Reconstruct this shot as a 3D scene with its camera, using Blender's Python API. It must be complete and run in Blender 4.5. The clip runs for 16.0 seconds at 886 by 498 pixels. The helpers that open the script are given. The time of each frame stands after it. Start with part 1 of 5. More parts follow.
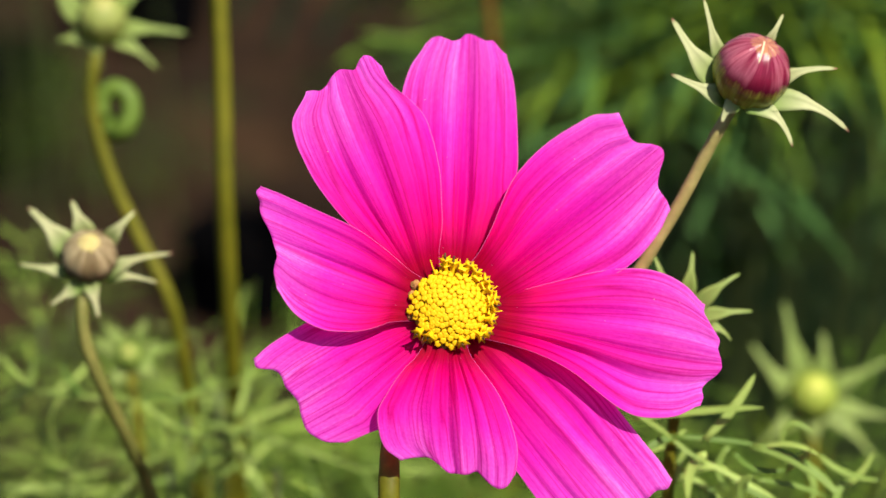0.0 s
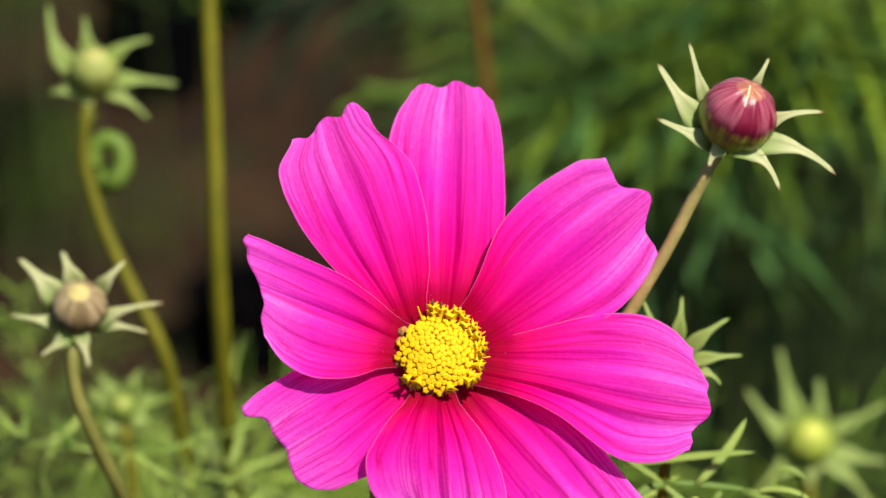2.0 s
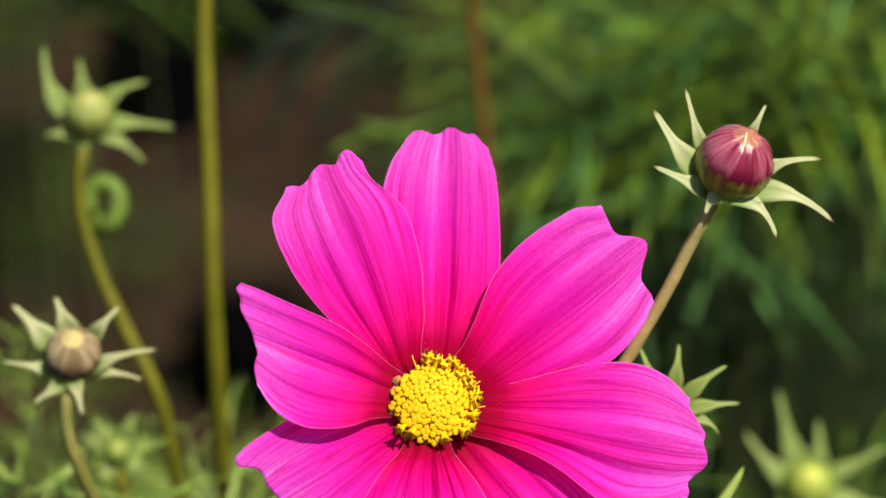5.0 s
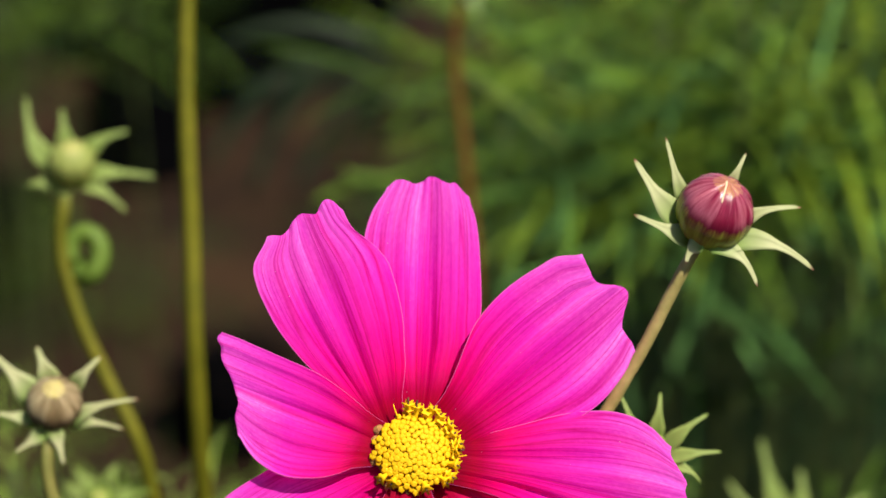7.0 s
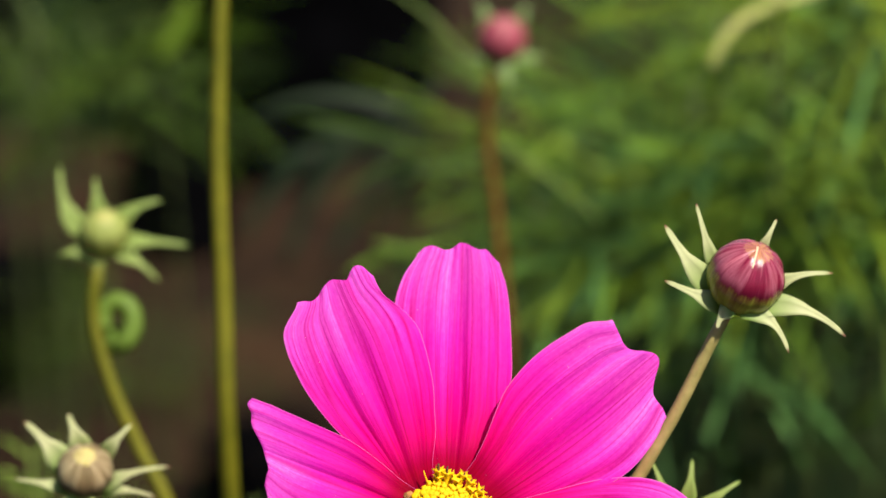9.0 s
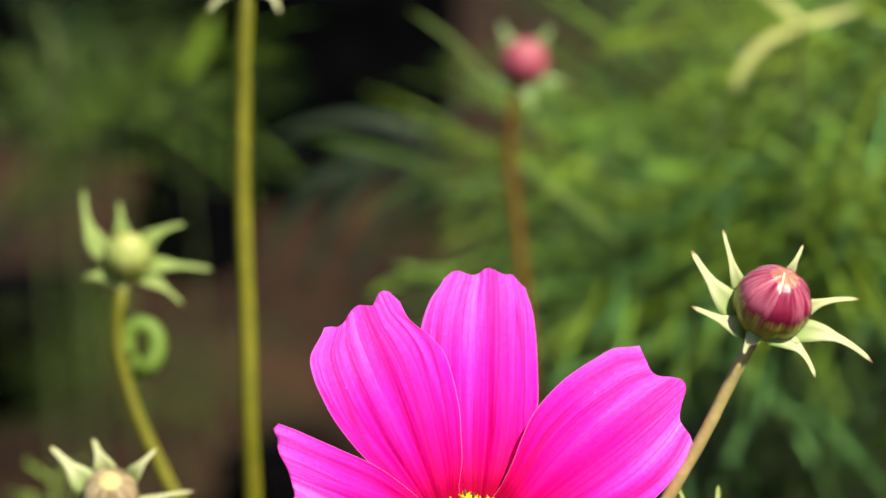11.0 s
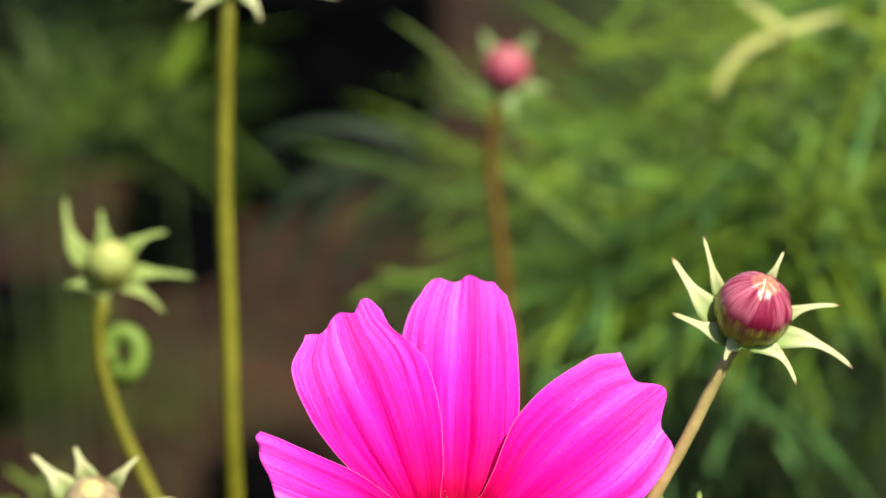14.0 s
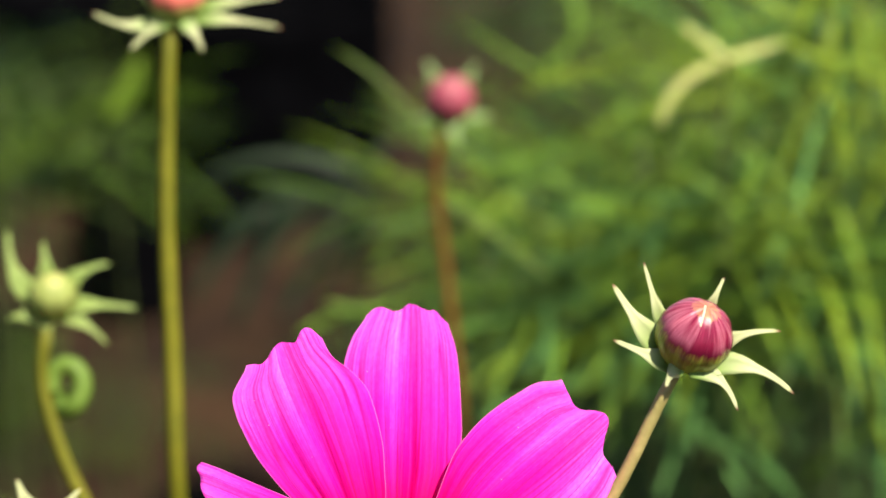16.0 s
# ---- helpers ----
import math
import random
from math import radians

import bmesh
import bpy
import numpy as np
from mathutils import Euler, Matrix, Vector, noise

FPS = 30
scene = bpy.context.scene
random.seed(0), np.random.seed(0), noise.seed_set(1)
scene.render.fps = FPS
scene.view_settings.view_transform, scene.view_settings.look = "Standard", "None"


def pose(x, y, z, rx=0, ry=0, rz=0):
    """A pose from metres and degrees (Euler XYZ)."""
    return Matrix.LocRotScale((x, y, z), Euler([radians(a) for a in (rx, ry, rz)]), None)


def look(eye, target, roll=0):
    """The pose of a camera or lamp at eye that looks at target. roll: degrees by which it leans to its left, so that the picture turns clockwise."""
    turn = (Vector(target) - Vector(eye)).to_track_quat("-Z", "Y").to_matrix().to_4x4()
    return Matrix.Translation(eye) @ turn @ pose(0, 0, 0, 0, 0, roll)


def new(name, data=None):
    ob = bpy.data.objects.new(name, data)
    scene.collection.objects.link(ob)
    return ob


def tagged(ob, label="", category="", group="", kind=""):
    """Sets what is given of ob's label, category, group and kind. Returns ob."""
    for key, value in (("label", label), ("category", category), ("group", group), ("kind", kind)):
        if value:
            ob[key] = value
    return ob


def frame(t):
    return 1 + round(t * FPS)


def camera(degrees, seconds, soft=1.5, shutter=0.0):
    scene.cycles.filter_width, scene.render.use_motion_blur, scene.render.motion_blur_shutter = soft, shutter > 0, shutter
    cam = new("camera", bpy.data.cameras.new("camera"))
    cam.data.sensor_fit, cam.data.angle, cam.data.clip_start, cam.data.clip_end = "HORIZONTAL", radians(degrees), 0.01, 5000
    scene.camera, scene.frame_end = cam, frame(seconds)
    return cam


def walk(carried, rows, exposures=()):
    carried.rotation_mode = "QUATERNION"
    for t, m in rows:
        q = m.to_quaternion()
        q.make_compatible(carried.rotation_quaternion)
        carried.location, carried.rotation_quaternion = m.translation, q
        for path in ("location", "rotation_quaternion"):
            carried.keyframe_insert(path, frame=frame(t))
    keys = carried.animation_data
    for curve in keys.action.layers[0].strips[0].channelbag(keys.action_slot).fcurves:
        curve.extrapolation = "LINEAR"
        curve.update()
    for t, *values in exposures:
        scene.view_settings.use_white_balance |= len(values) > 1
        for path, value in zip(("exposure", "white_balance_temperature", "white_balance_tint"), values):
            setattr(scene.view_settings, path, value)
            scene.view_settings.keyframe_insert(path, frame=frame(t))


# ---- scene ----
cam = camera(21.4, 16.0)
cam.data.dof.use_dof = True
cam.data.dof.focus_distance = 0.402
cam.data.dof.aperture_fstop = 10.2
PATH = [
    (0.0, pose(-0.0062, -0.0018, 0.6202, 65.000, -0.000, -0.000)),
    (0.5, pose(-0.0000, -0.0008, 0.6184, 65.025, 0.458, 1.031)),
    (1.0, pose(-0.0002, -0.0026, 0.6196, 65.283, 0.229, -0.435)),
    (1.5, pose(0.0008, -0.0016, 0.6198, 65.615, 0.405, -0.105)),
    (2.0, pose(-0.0024, -0.0024, 0.6188, 66.343, 0.531, 0.011)),
    (2.5, pose(-0.0024, -0.0023, 0.6193, 66.338, 0.506, -0.030)),
    (3.0, pose(-0.0019, -0.0018, 0.6195, 66.385, 0.549, -0.193)),
    (3.5, pose(0.0006, -0.0015, 0.6194, 66.427, 0.796, 0.116)),
    (3.7, pose(0.0024, -0.0004, 0.6197, 66.386, 0.916, 0.329)),
    (5.8, pose(-0.0024, 0.0016, 0.6210, 67.674, 0.398, -0.110)),
    (6.0, pose(-0.0022, 0.0014, 0.6209, 67.832, 0.425, -0.172)),
    (6.5, pose(-0.0003, 0.0018, 0.6202, 68.239, 0.477, 0.055)),
    (7.0, pose(-0.0001, 0.0013, 0.6211, 68.209, 0.540, -0.288)),
    (7.5, pose(0.0019, 0.0009, 0.6199, 68.575, 0.634, -0.260)),
    (8.0, pose(0.0018, -0.0002, 0.6203, 69.012, 0.959, -0.190)),
    (8.5, pose(0.0008, 0.0008, 0.6202, 69.788, 0.807, 0.169)),
    (9.0, pose(0.0010, 0.0005, 0.6194, 70.092, 0.909, 0.532)),
    (9.2, pose(0.0033, 0.0016, 0.6198, 70.037, 0.986, 1.006)),
    (11.3, pose(-0.0012, 0.0010, 0.6204, 70.776, 0.983, 0.894)),
    (11.5, pose(0.0014, 0.0012, 0.6197, 70.880, 0.978, 0.968)),
    (12.0, pose(0.0013, 0.0006, 0.6207, 70.797, 0.943, 0.604)),
    (12.5, pose(0.0012, 0.0002, 0.6204, 70.749, 0.987, 0.592)),
    (13.0, pose(-0.0006, 0.0014, 0.6207, 70.844, 0.958, 0.383)),
    (13.5, pose(0.0005, 0.0009, 0.6201, 70.889, 1.026, 0.537)),
    (14.0, pose(-0.0005, 0.0007, 0.6207, 70.715, 0.964, 0.483)),
    (14.5, pose(0.0002, 0.0011, 0.6205, 70.756, 0.903, 0.465)),
    (15.0, pose(-0.0003, -0.0003, 0.6194, 70.815, 1.027, 0.116)),
    (15.5, pose(0.0020, -0.0008, 0.6192, 70.496, 1.178, -0.228)),
    (16.0, pose(0.0017, 0.0005, 0.6202, 71.462, 1.023, -0.742)),
]
EXPOSURES = [(0.0, 0.82), (3.5, 0.75), (7.0, 0.70), (9.0, 0.81), (11.5, 1.27), (12.5, 1.28), (16.0, 1.32)]
walk(cam, PATH, EXPOSURES)

# ---- daylight ----
SUN = Vector((0.38, -0.40, 0.835)).normalized()
world = bpy.data.worlds.new("sky")
scene.world = world
world.use_nodes = True
sky = world.node_tree.nodes.new("ShaderNodeTexSky")
sky.sky_type, sky.sun_disc = "NISHITA", False
sky.sun_elevation, sky.sun_rotation = math.asin(SUN.z), math.atan2(SUN.x, SUN.y)
back = world.node_tree.nodes["Background"]
back.inputs["Strength"].default_value = 0.06
world.node_tree.links.new(sky.outputs[0], back.inputs["Color"])
sun = new("sun", bpy.data.lights.new("sun", "SUN"))
sun.data.energy, sun.data.angle, sun.data.color = 5.1, radians(0.6), (1.0, 0.93, 0.82)
sun.matrix_world = look(SUN * 5, (0, 0, 0))


# ---- materials ----
def material(name, rough=0.5, sheen=0.0, translucent=0.0, spec=0.5):
    """A node material with a principled surface, mixed with a translucent one for thin leaves. Returns it and a maker of nodes."""
    m = bpy.data.materials.new(name)
    m.use_nodes = True
    tree = m.node_tree
    p = tree.nodes["Principled BSDF"]
    p.inputs["Roughness"].default_value = rough
    p.inputs["Specular IOR Level"].default_value = spec
    p.inputs["Sheen Weight"].default_value = sheen
    m["thin"] = translucent
    if translucent:
        t, mix = tree.nodes.new("ShaderNodeBsdfTranslucent"), tree.nodes.new("ShaderNodeMixShader")
        mix.inputs[0].default_value = translucent
        tree.links.new(p.outputs[0], mix.inputs[1])
        tree.links.new(t.outputs[0], mix.inputs[2])
        tree.links.new(mix.outputs[0], tree.nodes["Material Output"].inputs[0])
    return m


def node(m, kind, links=(), **values):
    n = m.node_tree.nodes.new(kind)
    for key, value in values.items():
        if key in n.inputs:
            n.inputs[key].default_value = value
    for key, out in links:
        m.node_tree.links.new(out, n.inputs[key])
    return n


def ramp(m, fac, stops):
    n = m.node_tree.nodes.new("ShaderNodeValToRGB")
    el = n.color_ramp.elements
    while len(el) < len(stops):
        el.new(0.5)
    for e, (pos, col) in zip(el, stops):
        e.position, e.color = pos, (*col, 1)
    m.node_tree.links.new(fac, n.inputs[0])
    return n.outputs[0]


def mixed(m, fac, a, b, mode="MIX"):
    n = m.node_tree.nodes.new("ShaderNodeMix")
    n.data_type, n.blend_type = "RGBA", mode
    for key, v in ((0, fac), (6, a), (7, b)):
        if hasattr(v, "is_linked"):
            m.node_tree.links.new(v, n.inputs[key])
        else:
            n.inputs[key].default_value = v if key == 0 else (*v, 1)
    return n.outputs[2]


def paint(m, colour, height=None, strength=0.3, distance=0.0005):
    """Colour for the surface and what shines through it, and relief."""
    tree = m.node_tree
    for n in list(tree.nodes):
        if n.bl_idname == "ShaderNodeBsdfPrincipled":
            tree.links.new(colour, n.inputs["Base Color"])
        if n.bl_idname == "ShaderNodeBsdfTranslucent":
            tree.links.new(colour, n.inputs["Color"])
    if height is not None:
        b = node(m, "ShaderNodeBump", [("Height", height)], Strength=strength, Distance=distance)
        for n in list(tree.nodes):
            if n.bl_idname in ("ShaderNodeBsdfPrincipled", "ShaderNodeBsdfTranslucent"):
                tree.links.new(b.outputs[0], n.inputs["Normal"])
    return m


def along(m):
    """The lengthwise (0 to 1) and crosswise coordinate of a blade or petal."""
    uv = node(m, "ShaderNodeUVMap")
    sep = node(m, "ShaderNodeSeparateXYZ", [("Vector", uv.outputs[0])])
    return uv.outputs[0], sep.outputs[0], sep.outputs[1]


def make_petal_material(name, thin, gloss):
    """Magenta petals: red at the root, paler to the tip, with fanned veins, fine fibres and soft mottling."""
    m = material(name, 0.48, 0.0, thin, gloss)
    uv, across, length = along(m)
    obj = node(m, "ShaderNodeObjectInfo")

    def fibres(wide, long, detail, rough=0.5):
        size = node(m, "ShaderNodeMapping", [("Vector", uv)], Scale=(wide, long, 1))
        put = node(m, "ShaderNodeVectorMath", [(0, size.outputs[0]), (1, obj.outputs["Random"])])
        return node(m, "ShaderNodeTexNoise", [("Vector", put.outputs[0])], Scale=1.0, Detail=detail, Roughness=rough).outputs[0]

    def line(noisy, half):
        off = node(m, "ShaderNodeMath", [(0, noisy)])
        off.operation, off.inputs[1].default_value = "SUBTRACT", 0.5
        near = node(m, "ShaderNodeMath", [(0, off.outputs[0])])
        near.operation = "ABSOLUTE"
        return ramp(m, near.outputs[0], [(0.0, (0, 0, 0)), (half, (1, 1, 1))])
    # first stops hold the disc's shade at the root besides the red pigment
    body = ramp(m, length, [(0.0, (0.10, 0.0002, 0.006)), (0.07, (0.48, 0.0003, 0.040)), (0.20, (0.87, 0.0013, 0.21)), (0.36, (0.93, 0.0060, 0.38)), (0.60, (0.95, 0.020, 0.55)), (1.0, (0.97, 0.09, 0.74))])
    bands, threads, grain, blots = fibres(7, 0.45, 3.0), fibres(70, 2.2, 3.0, 0.6), fibres(46, 40, 3.0), fibres(4, 3, 2.0)
    veins, veinlets = line(fibres(10, 0.35, 1.0), 0.028), line(fibres(24, 0.6, 1.0), 0.045)
    col = mixed(m, 0.8, body, ramp(m, bands, [(0.36, (0.80, 0.55, 0.74)), (0.50, (0.98, 0.95, 0.97)), (0.64, (1.08, 2.1, 1.20))]), "MULTIPLY")
    col = mixed(m, 0.78, col, mixed(m, veins, (0.74, 0.16, 0.44), (1, 1, 1)), "MULTIPLY")
    col = mixed(m, 0.68, col, mixed(m, veinlets, (0.82, 0.40, 0.64), (1, 1, 1)), "MULTIPLY")
    col = mixed(m, 0.6, col, ramp(m, threads, [(0.34, (0.86, 0.68, 0.86)), (0.62, (1.05, 1.5, 1.09))]), "MULTIPLY")
    col = mixed(m, 0.5, col, ramp(m, grain, [(0.32, (0.90, 0.70, 0.90)), (0.68, (1.06, 1.6, 1.09))]), "MULTIPLY")
    col = mixed(m, 0.5, col, ramp(m, blots, [(0.35, (0.90, 0.75, 0.97)), (0.65, (1.04, 1.4, 1.0))]), "MULTIPLY")
    specks = node(m, "ShaderNodeTexVoronoi", [("Vector", node(m, "ShaderNodeMapping", [("Vector", uv)], Scale=(7, 13, 1)).outputs[0])], Scale=1.0, Randomness=1.0)
    col = mixed(m, ramp(m, specks.outputs[0], [(0.018, (1, 1, 1)), (0.030, (0, 0, 0))]), col, (0.80, 0.40, 0.62))
    edge = ramp(m, across, [(0.0, (1, 1, 1)), (0.010, (0, 0, 0)), (0.990, (0, 0, 0)), (1.0, (1, 1, 1))])
    col = mixed(m, edge, col, (0.80, 0.16, 0.52))
    relief = node(m, "ShaderNodeMath", [(0, threads), (1, grain)])
    return paint(m, col, relief.outputs[0], 0.22, 0.0003)


def make_leaf_material(name, low, high, tip=None, translucent=0.3, scale=300, rough=0.5, root=None):
    m = material(name, rough, 0.0, translucent, 0.2)
    uv, across, length = along(m)
    geo = node(m, "ShaderNodeTexCoord")
    n = node(m, "ShaderNodeTexNoise", [("Vector", geo.outputs["Object"])], Scale=scale, Detail=3.0)
    big = node(m, "ShaderNodeTexNoise", [("Vector", geo.outputs["Object"])], Scale=scale / 12, Detail=2.0)
    isl = node(m, "ShaderNodeNewGeometry")
    tone = node(m, "ShaderNodeMath", [(0, big.outputs[0]), (1, isl.outputs["Random Per Island"])])
    half = node(m, "ShaderNodeMath", [(0, tone.outputs[0])])
    half.operation, half.inputs[1].default_value = "MULTIPLY", 0.5
    col = ramp(m, half.outputs[0], [(0.25, low), (0.75, high)])
    col = mixed(m, 0.35, col, ramp(m, n.outputs[0], [(0.3, (0.6, 0.65, 0.5)), (0.7, (1, 1, 1))]), "MULTIPLY")
    if root:
        col = mixed(m, ramp(m, length, [(0.12, (1, 1, 1)), (0.52, (0, 0, 0))]), col, root)
    if tip:
        col = mixed(m, ramp(m, length, [(0.945, (0, 0, 0)), (0.99, (1, 1, 1))]), col, tip)
    return paint(m, col, n.outputs[0], 0.25, 0.0002)


def make_bud_material(name, crown, flank, base, streak, rough=0.26, split=0.66, pale=None):
    """A closed bud: furled petals above a green cup, parted by seams and streaks."""
    m = material(name, rough, 0.0, 0.0, 0.32)
    uv, _, height = along(m)
    waves = node(m, "ShaderNodeMapping", [("Vector", uv)], Scale=(10, 1.3, 1))
    n = node(m, "ShaderNodeTexNoise", [("Vector", waves.outputs[0])], Scale=1.0, Detail=7.0, Roughness=0.7)
    wide = node(m, "ShaderNodeMapping", [("Vector", uv)], Scale=(8, 0.8, 1), Location=(3.7, 1.2, 0))
    big = node(m, "ShaderNodeTexNoise", [("Vector", wide.outputs[0])], Scale=1.0, Detail=3.0, Roughness=0.6)
    lift = node(m, "ShaderNodeMath", [(0, n.outputs[0])])
    lift.operation, lift.inputs[1].default_value = "MULTIPLY", 0.24
    up = node(m, "ShaderNodeMath", [(0, height), (1, lift.outputs[0])])
    deep = tuple(v * 0.55 for v in flank)
    col = ramp(m, up.outputs[0], [(0.10, base), (split - 0.05, base), (split + 0.06, deep), (split + 0.16, flank), (1.04, flank), (1.13, crown)])
    if pale:
        over = ramp(m, up.outputs[0], [(split + 0.04, (0, 0, 0)), (split + 0.14, (1, 1, 1))])
        spots = ramp(m, big.outputs[0], [(0.47, (0, 0, 0)), (0.60, (0.85, 0.85, 0.85))])
        col = mixed(m, mixed(m, 1.0, over, spots, "MULTIPLY"), col, pale)
    col = mixed(m, 0.8, col, ramp(m, n.outputs[0], [(0.38, (1, 1, 1)), (0.60, streak)]), "MULTIPLY")
    return paint(m, col, n.outputs[0], 0.35, 0.0004)


def make_plain(name, low, high, scale, rough=0.6, detail=5.0, bump=0.4, depth=0.001, spec=0.4, translucent=0.0):
    m = material(name, rough, 0.0, translucent, spec)
    geo = node(m, "ShaderNodeTexCoord")
    n = node(m, "ShaderNodeTexNoise", [("Vector", geo.outputs["Object"])], Scale=scale, Detail=detail, Roughness=0.65)
    v = node(m, "ShaderNodeTexNoise", [("Vector", geo.outputs["Object"])], Scale=scale * 7, Detail=3.0)
    col = ramp(m, n.outputs[0], [(0.32, low), (0.68, high)])
    col = mixed(m, 0.4, col, ramp(m, v.outputs[0], [(0.3, (0.55, 0.55, 0.55)), (0.7, (1, 1, 1))]), "MULTIPLY")
    return paint(m, col, v.outputs[0], bump, depth)


PETAL = make_petal_material("petal magenta", 0.57, 0.03)
YELLOW = make_plain("floret yellow", (0.76, 0.42, 0.004), (0.88, 0.56, 0.008), 400, 0.6, 2.0, 0.2, 0.0002, 0.15, 0.22)
ORANGE = make_plain("open floret", (0.90, 0.50, 0.004), (0.96, 0.66, 0.008), 500, 0.55, 2.0, 0.2, 0.0002, 0.2, 0.15)
ANTHER = make_plain("anther brown", (0.05, 0.02, 0.008), (0.16, 0.06, 0.015), 900, 0.6)
WITHERED = make_plain("withered floret", (0.20, 0.07, 0.02), (0.50, 0.24, 0.06), 700, 0.7)
DISC = make_plain("disc flank", (0.34, 0.24, 0.008), (0.52, 0.38, 0.012), 500, 0.6)
STEM = make_plain("stem olive", (0.070, 0.074, 0.003), (0.125, 0.120, 0.006), 90, 0.6, 4.0, 0.3, 0.0003, 0.15)
STEM_TAN = make_plain("stem tan", (0.20, 0.18, 0.045), (0.33, 0.28, 0.095), 110, 0.55, 4.0, 0.3, 0.0003)
STEM_GREEN = make_plain("stem green", (0.10, 0.11, 0.022), (0.19, 0.18, 0.045), 110, 0.55, 4.0, 0.3, 0.0003, 0.2)
STEM_DIM = make_plain("stem dim", (0.030, 0.048, 0.010), (0.070, 0.088, 0.018), 60, 0.6, 3.0)
STEM_RED = make_plain("stem reddish", (0.060, 0.030, 0.004), (0.12, 0.060, 0.009), 120, 0.6, 4.0, 0.3, 0.0003, 0.1)
SEPAL = make_leaf_material("sepal", (0.36, 0.40, 0.17), (0.60, 0.60, 0.34), (0.30, 0.13, 0.09), 0.40, root=(0.22, 0.33, 0.075))
SEPAL_OLIVE = make_leaf_material("sepal olive", (0.19, 0.30, 0.065), (0.38, 0.46, 0.14), None, 0.42)
SEPAL_DEEP = make_leaf_material("sepal deep", (0.16, 0.27, 0.09), (0.34, 0.45, 0.18), (0.25, 0.14, 0.07), 0.42)
LEAF = make_leaf_material("leaf", (0.0408, 0.0988, 0.0081), (0.4140, 0.5665, 0.0997), None, 0.35)
LEAF_NEAR = make_leaf_material("leaf near", (0.1115, 0.1976, 0.0315), (0.4252, 0.5516, 0.1368), None, 0.35)
LEAF_FAR = make_leaf_material("leaf far", (0.0148, 0.0370, 0.0043), (0.2660, 0.4668, 0.0511), None, 0.42, 60)
# dimmed leaf copy for plants in dark spots, shade mixed into the green
LEAF_DIMMED = make_leaf_material("leaf dimmed", (0.0120, 0.0300, 0.0053), (0.0576, 0.0944, 0.0192), None, 0.35, 60)
LEAF_CURL = make_leaf_material("leaf curled", (0.055, 0.115, 0.012), (0.15, 0.23, 0.035), None, 0.3, 200)
# shaded copy of the leaf green, with the bed's shade in its colour
LEAF_SHADED = make_leaf_material("leaf shaded", (0.005, 0.020, 0.006), (0.026, 0.062, 0.016), None, 0.3, 60)
LEAF_TEAL = make_leaf_material("leaf teal", (0.0141, 0.0442, 0.0134), (0.1773, 0.3889, 0.1020), None, 0.42, 60)
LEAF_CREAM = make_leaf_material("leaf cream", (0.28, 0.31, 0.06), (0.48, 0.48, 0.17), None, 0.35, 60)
# grey green leaf darkened so that its colour already holds the shade
LEAF_GREY_SHADED = make_leaf_material("leaf grey green shaded", (0.005, 0.013, 0.005), (0.020, 0.034, 0.014), None, 0.3, 60)
LEAF_MID = make_leaf_material("leaf middle", (0.0282, 0.0599, 0.0047), (0.2770, 0.4210, 0.0387), None, 0.35, 60)
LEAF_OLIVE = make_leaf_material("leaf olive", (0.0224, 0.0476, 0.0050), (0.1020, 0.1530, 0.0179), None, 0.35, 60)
# lit copy of the leaf: brighter yellow green that carries the sunlight itself
LEAF_SUNLIT = make_leaf_material("leaf sunlit", (0.0229, 0.0529, 0.0029), (0.2876, 0.3993, 0.0250), None, 0.35, 60)
BUD_RED = make_bud_material("bud maroon", (0.36, 0.17, 0.07), (0.19, 0.012, 0.040), (0.27, 0.31, 0.035), (0.50, 0.30, 0.42), 0.22, 0.64, (0.40, 0.12, 0.16))
BUD_BROWN = make_bud_material("bud brown", (0.46, 0.41, 0.13), (0.16, 0.12, 0.052), (0.09, 0.10, 0.025), (0.55, 0.48, 0.42), 0.7, 0.60, (0.37, 0.31, 0.17))
BUD_PALE = make_bud_material("bud pale green", (0.30, 0.29, 0.09), (0.21, 0.24, 0.06), (0.21, 0.24, 0.035), (0.8, 0.85, 0.6), 0.6)
BUD_GREEN = make_bud_material("bud green", (0.42, 0.42, 0.08), (0.25, 0.30, 0.040), (0.15, 0.22, 0.03), (0.65, 0.75, 0.5), 0.7)
BUD_TINY = make_bud_material("bud tiny", (0.30, 0.30, 0.08), (0.17, 0.23, 0.04), (0.12, 0.19, 0.03), (0.6, 0.7, 0.4), 0.6)
BUD_PINK = make_bud_material("bud pink", (0.29, 0.085, 0.09), (0.26, 0.05, 0.072), (0.22, 0.24, 0.06), (0.8, 0.7, 0.7), 0.5, 0.40)
BUD_CORAL = make_bud_material("bud coral", (0.60, 0.18, 0.14), (0.62, 0.16, 0.12), (0.24, 0.32, 0.06), (0.8, 0.7, 0.6), 0.4, 0.60)
# cream for the bud's folded edge, with the crown's highlight painted into it
CREAM = make_plain("petal edge", (0.60, 0.42, 0.24), (0.85, 0.68, 0.46), 700, 0.4)
# near-black stop paints shaded patches between the lit brown ones
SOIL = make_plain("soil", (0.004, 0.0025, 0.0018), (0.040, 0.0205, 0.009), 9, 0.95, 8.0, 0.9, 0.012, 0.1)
# blacker than real plastic: the shade inside the bags is in this colour
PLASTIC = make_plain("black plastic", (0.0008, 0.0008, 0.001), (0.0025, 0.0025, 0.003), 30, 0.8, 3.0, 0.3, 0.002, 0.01)


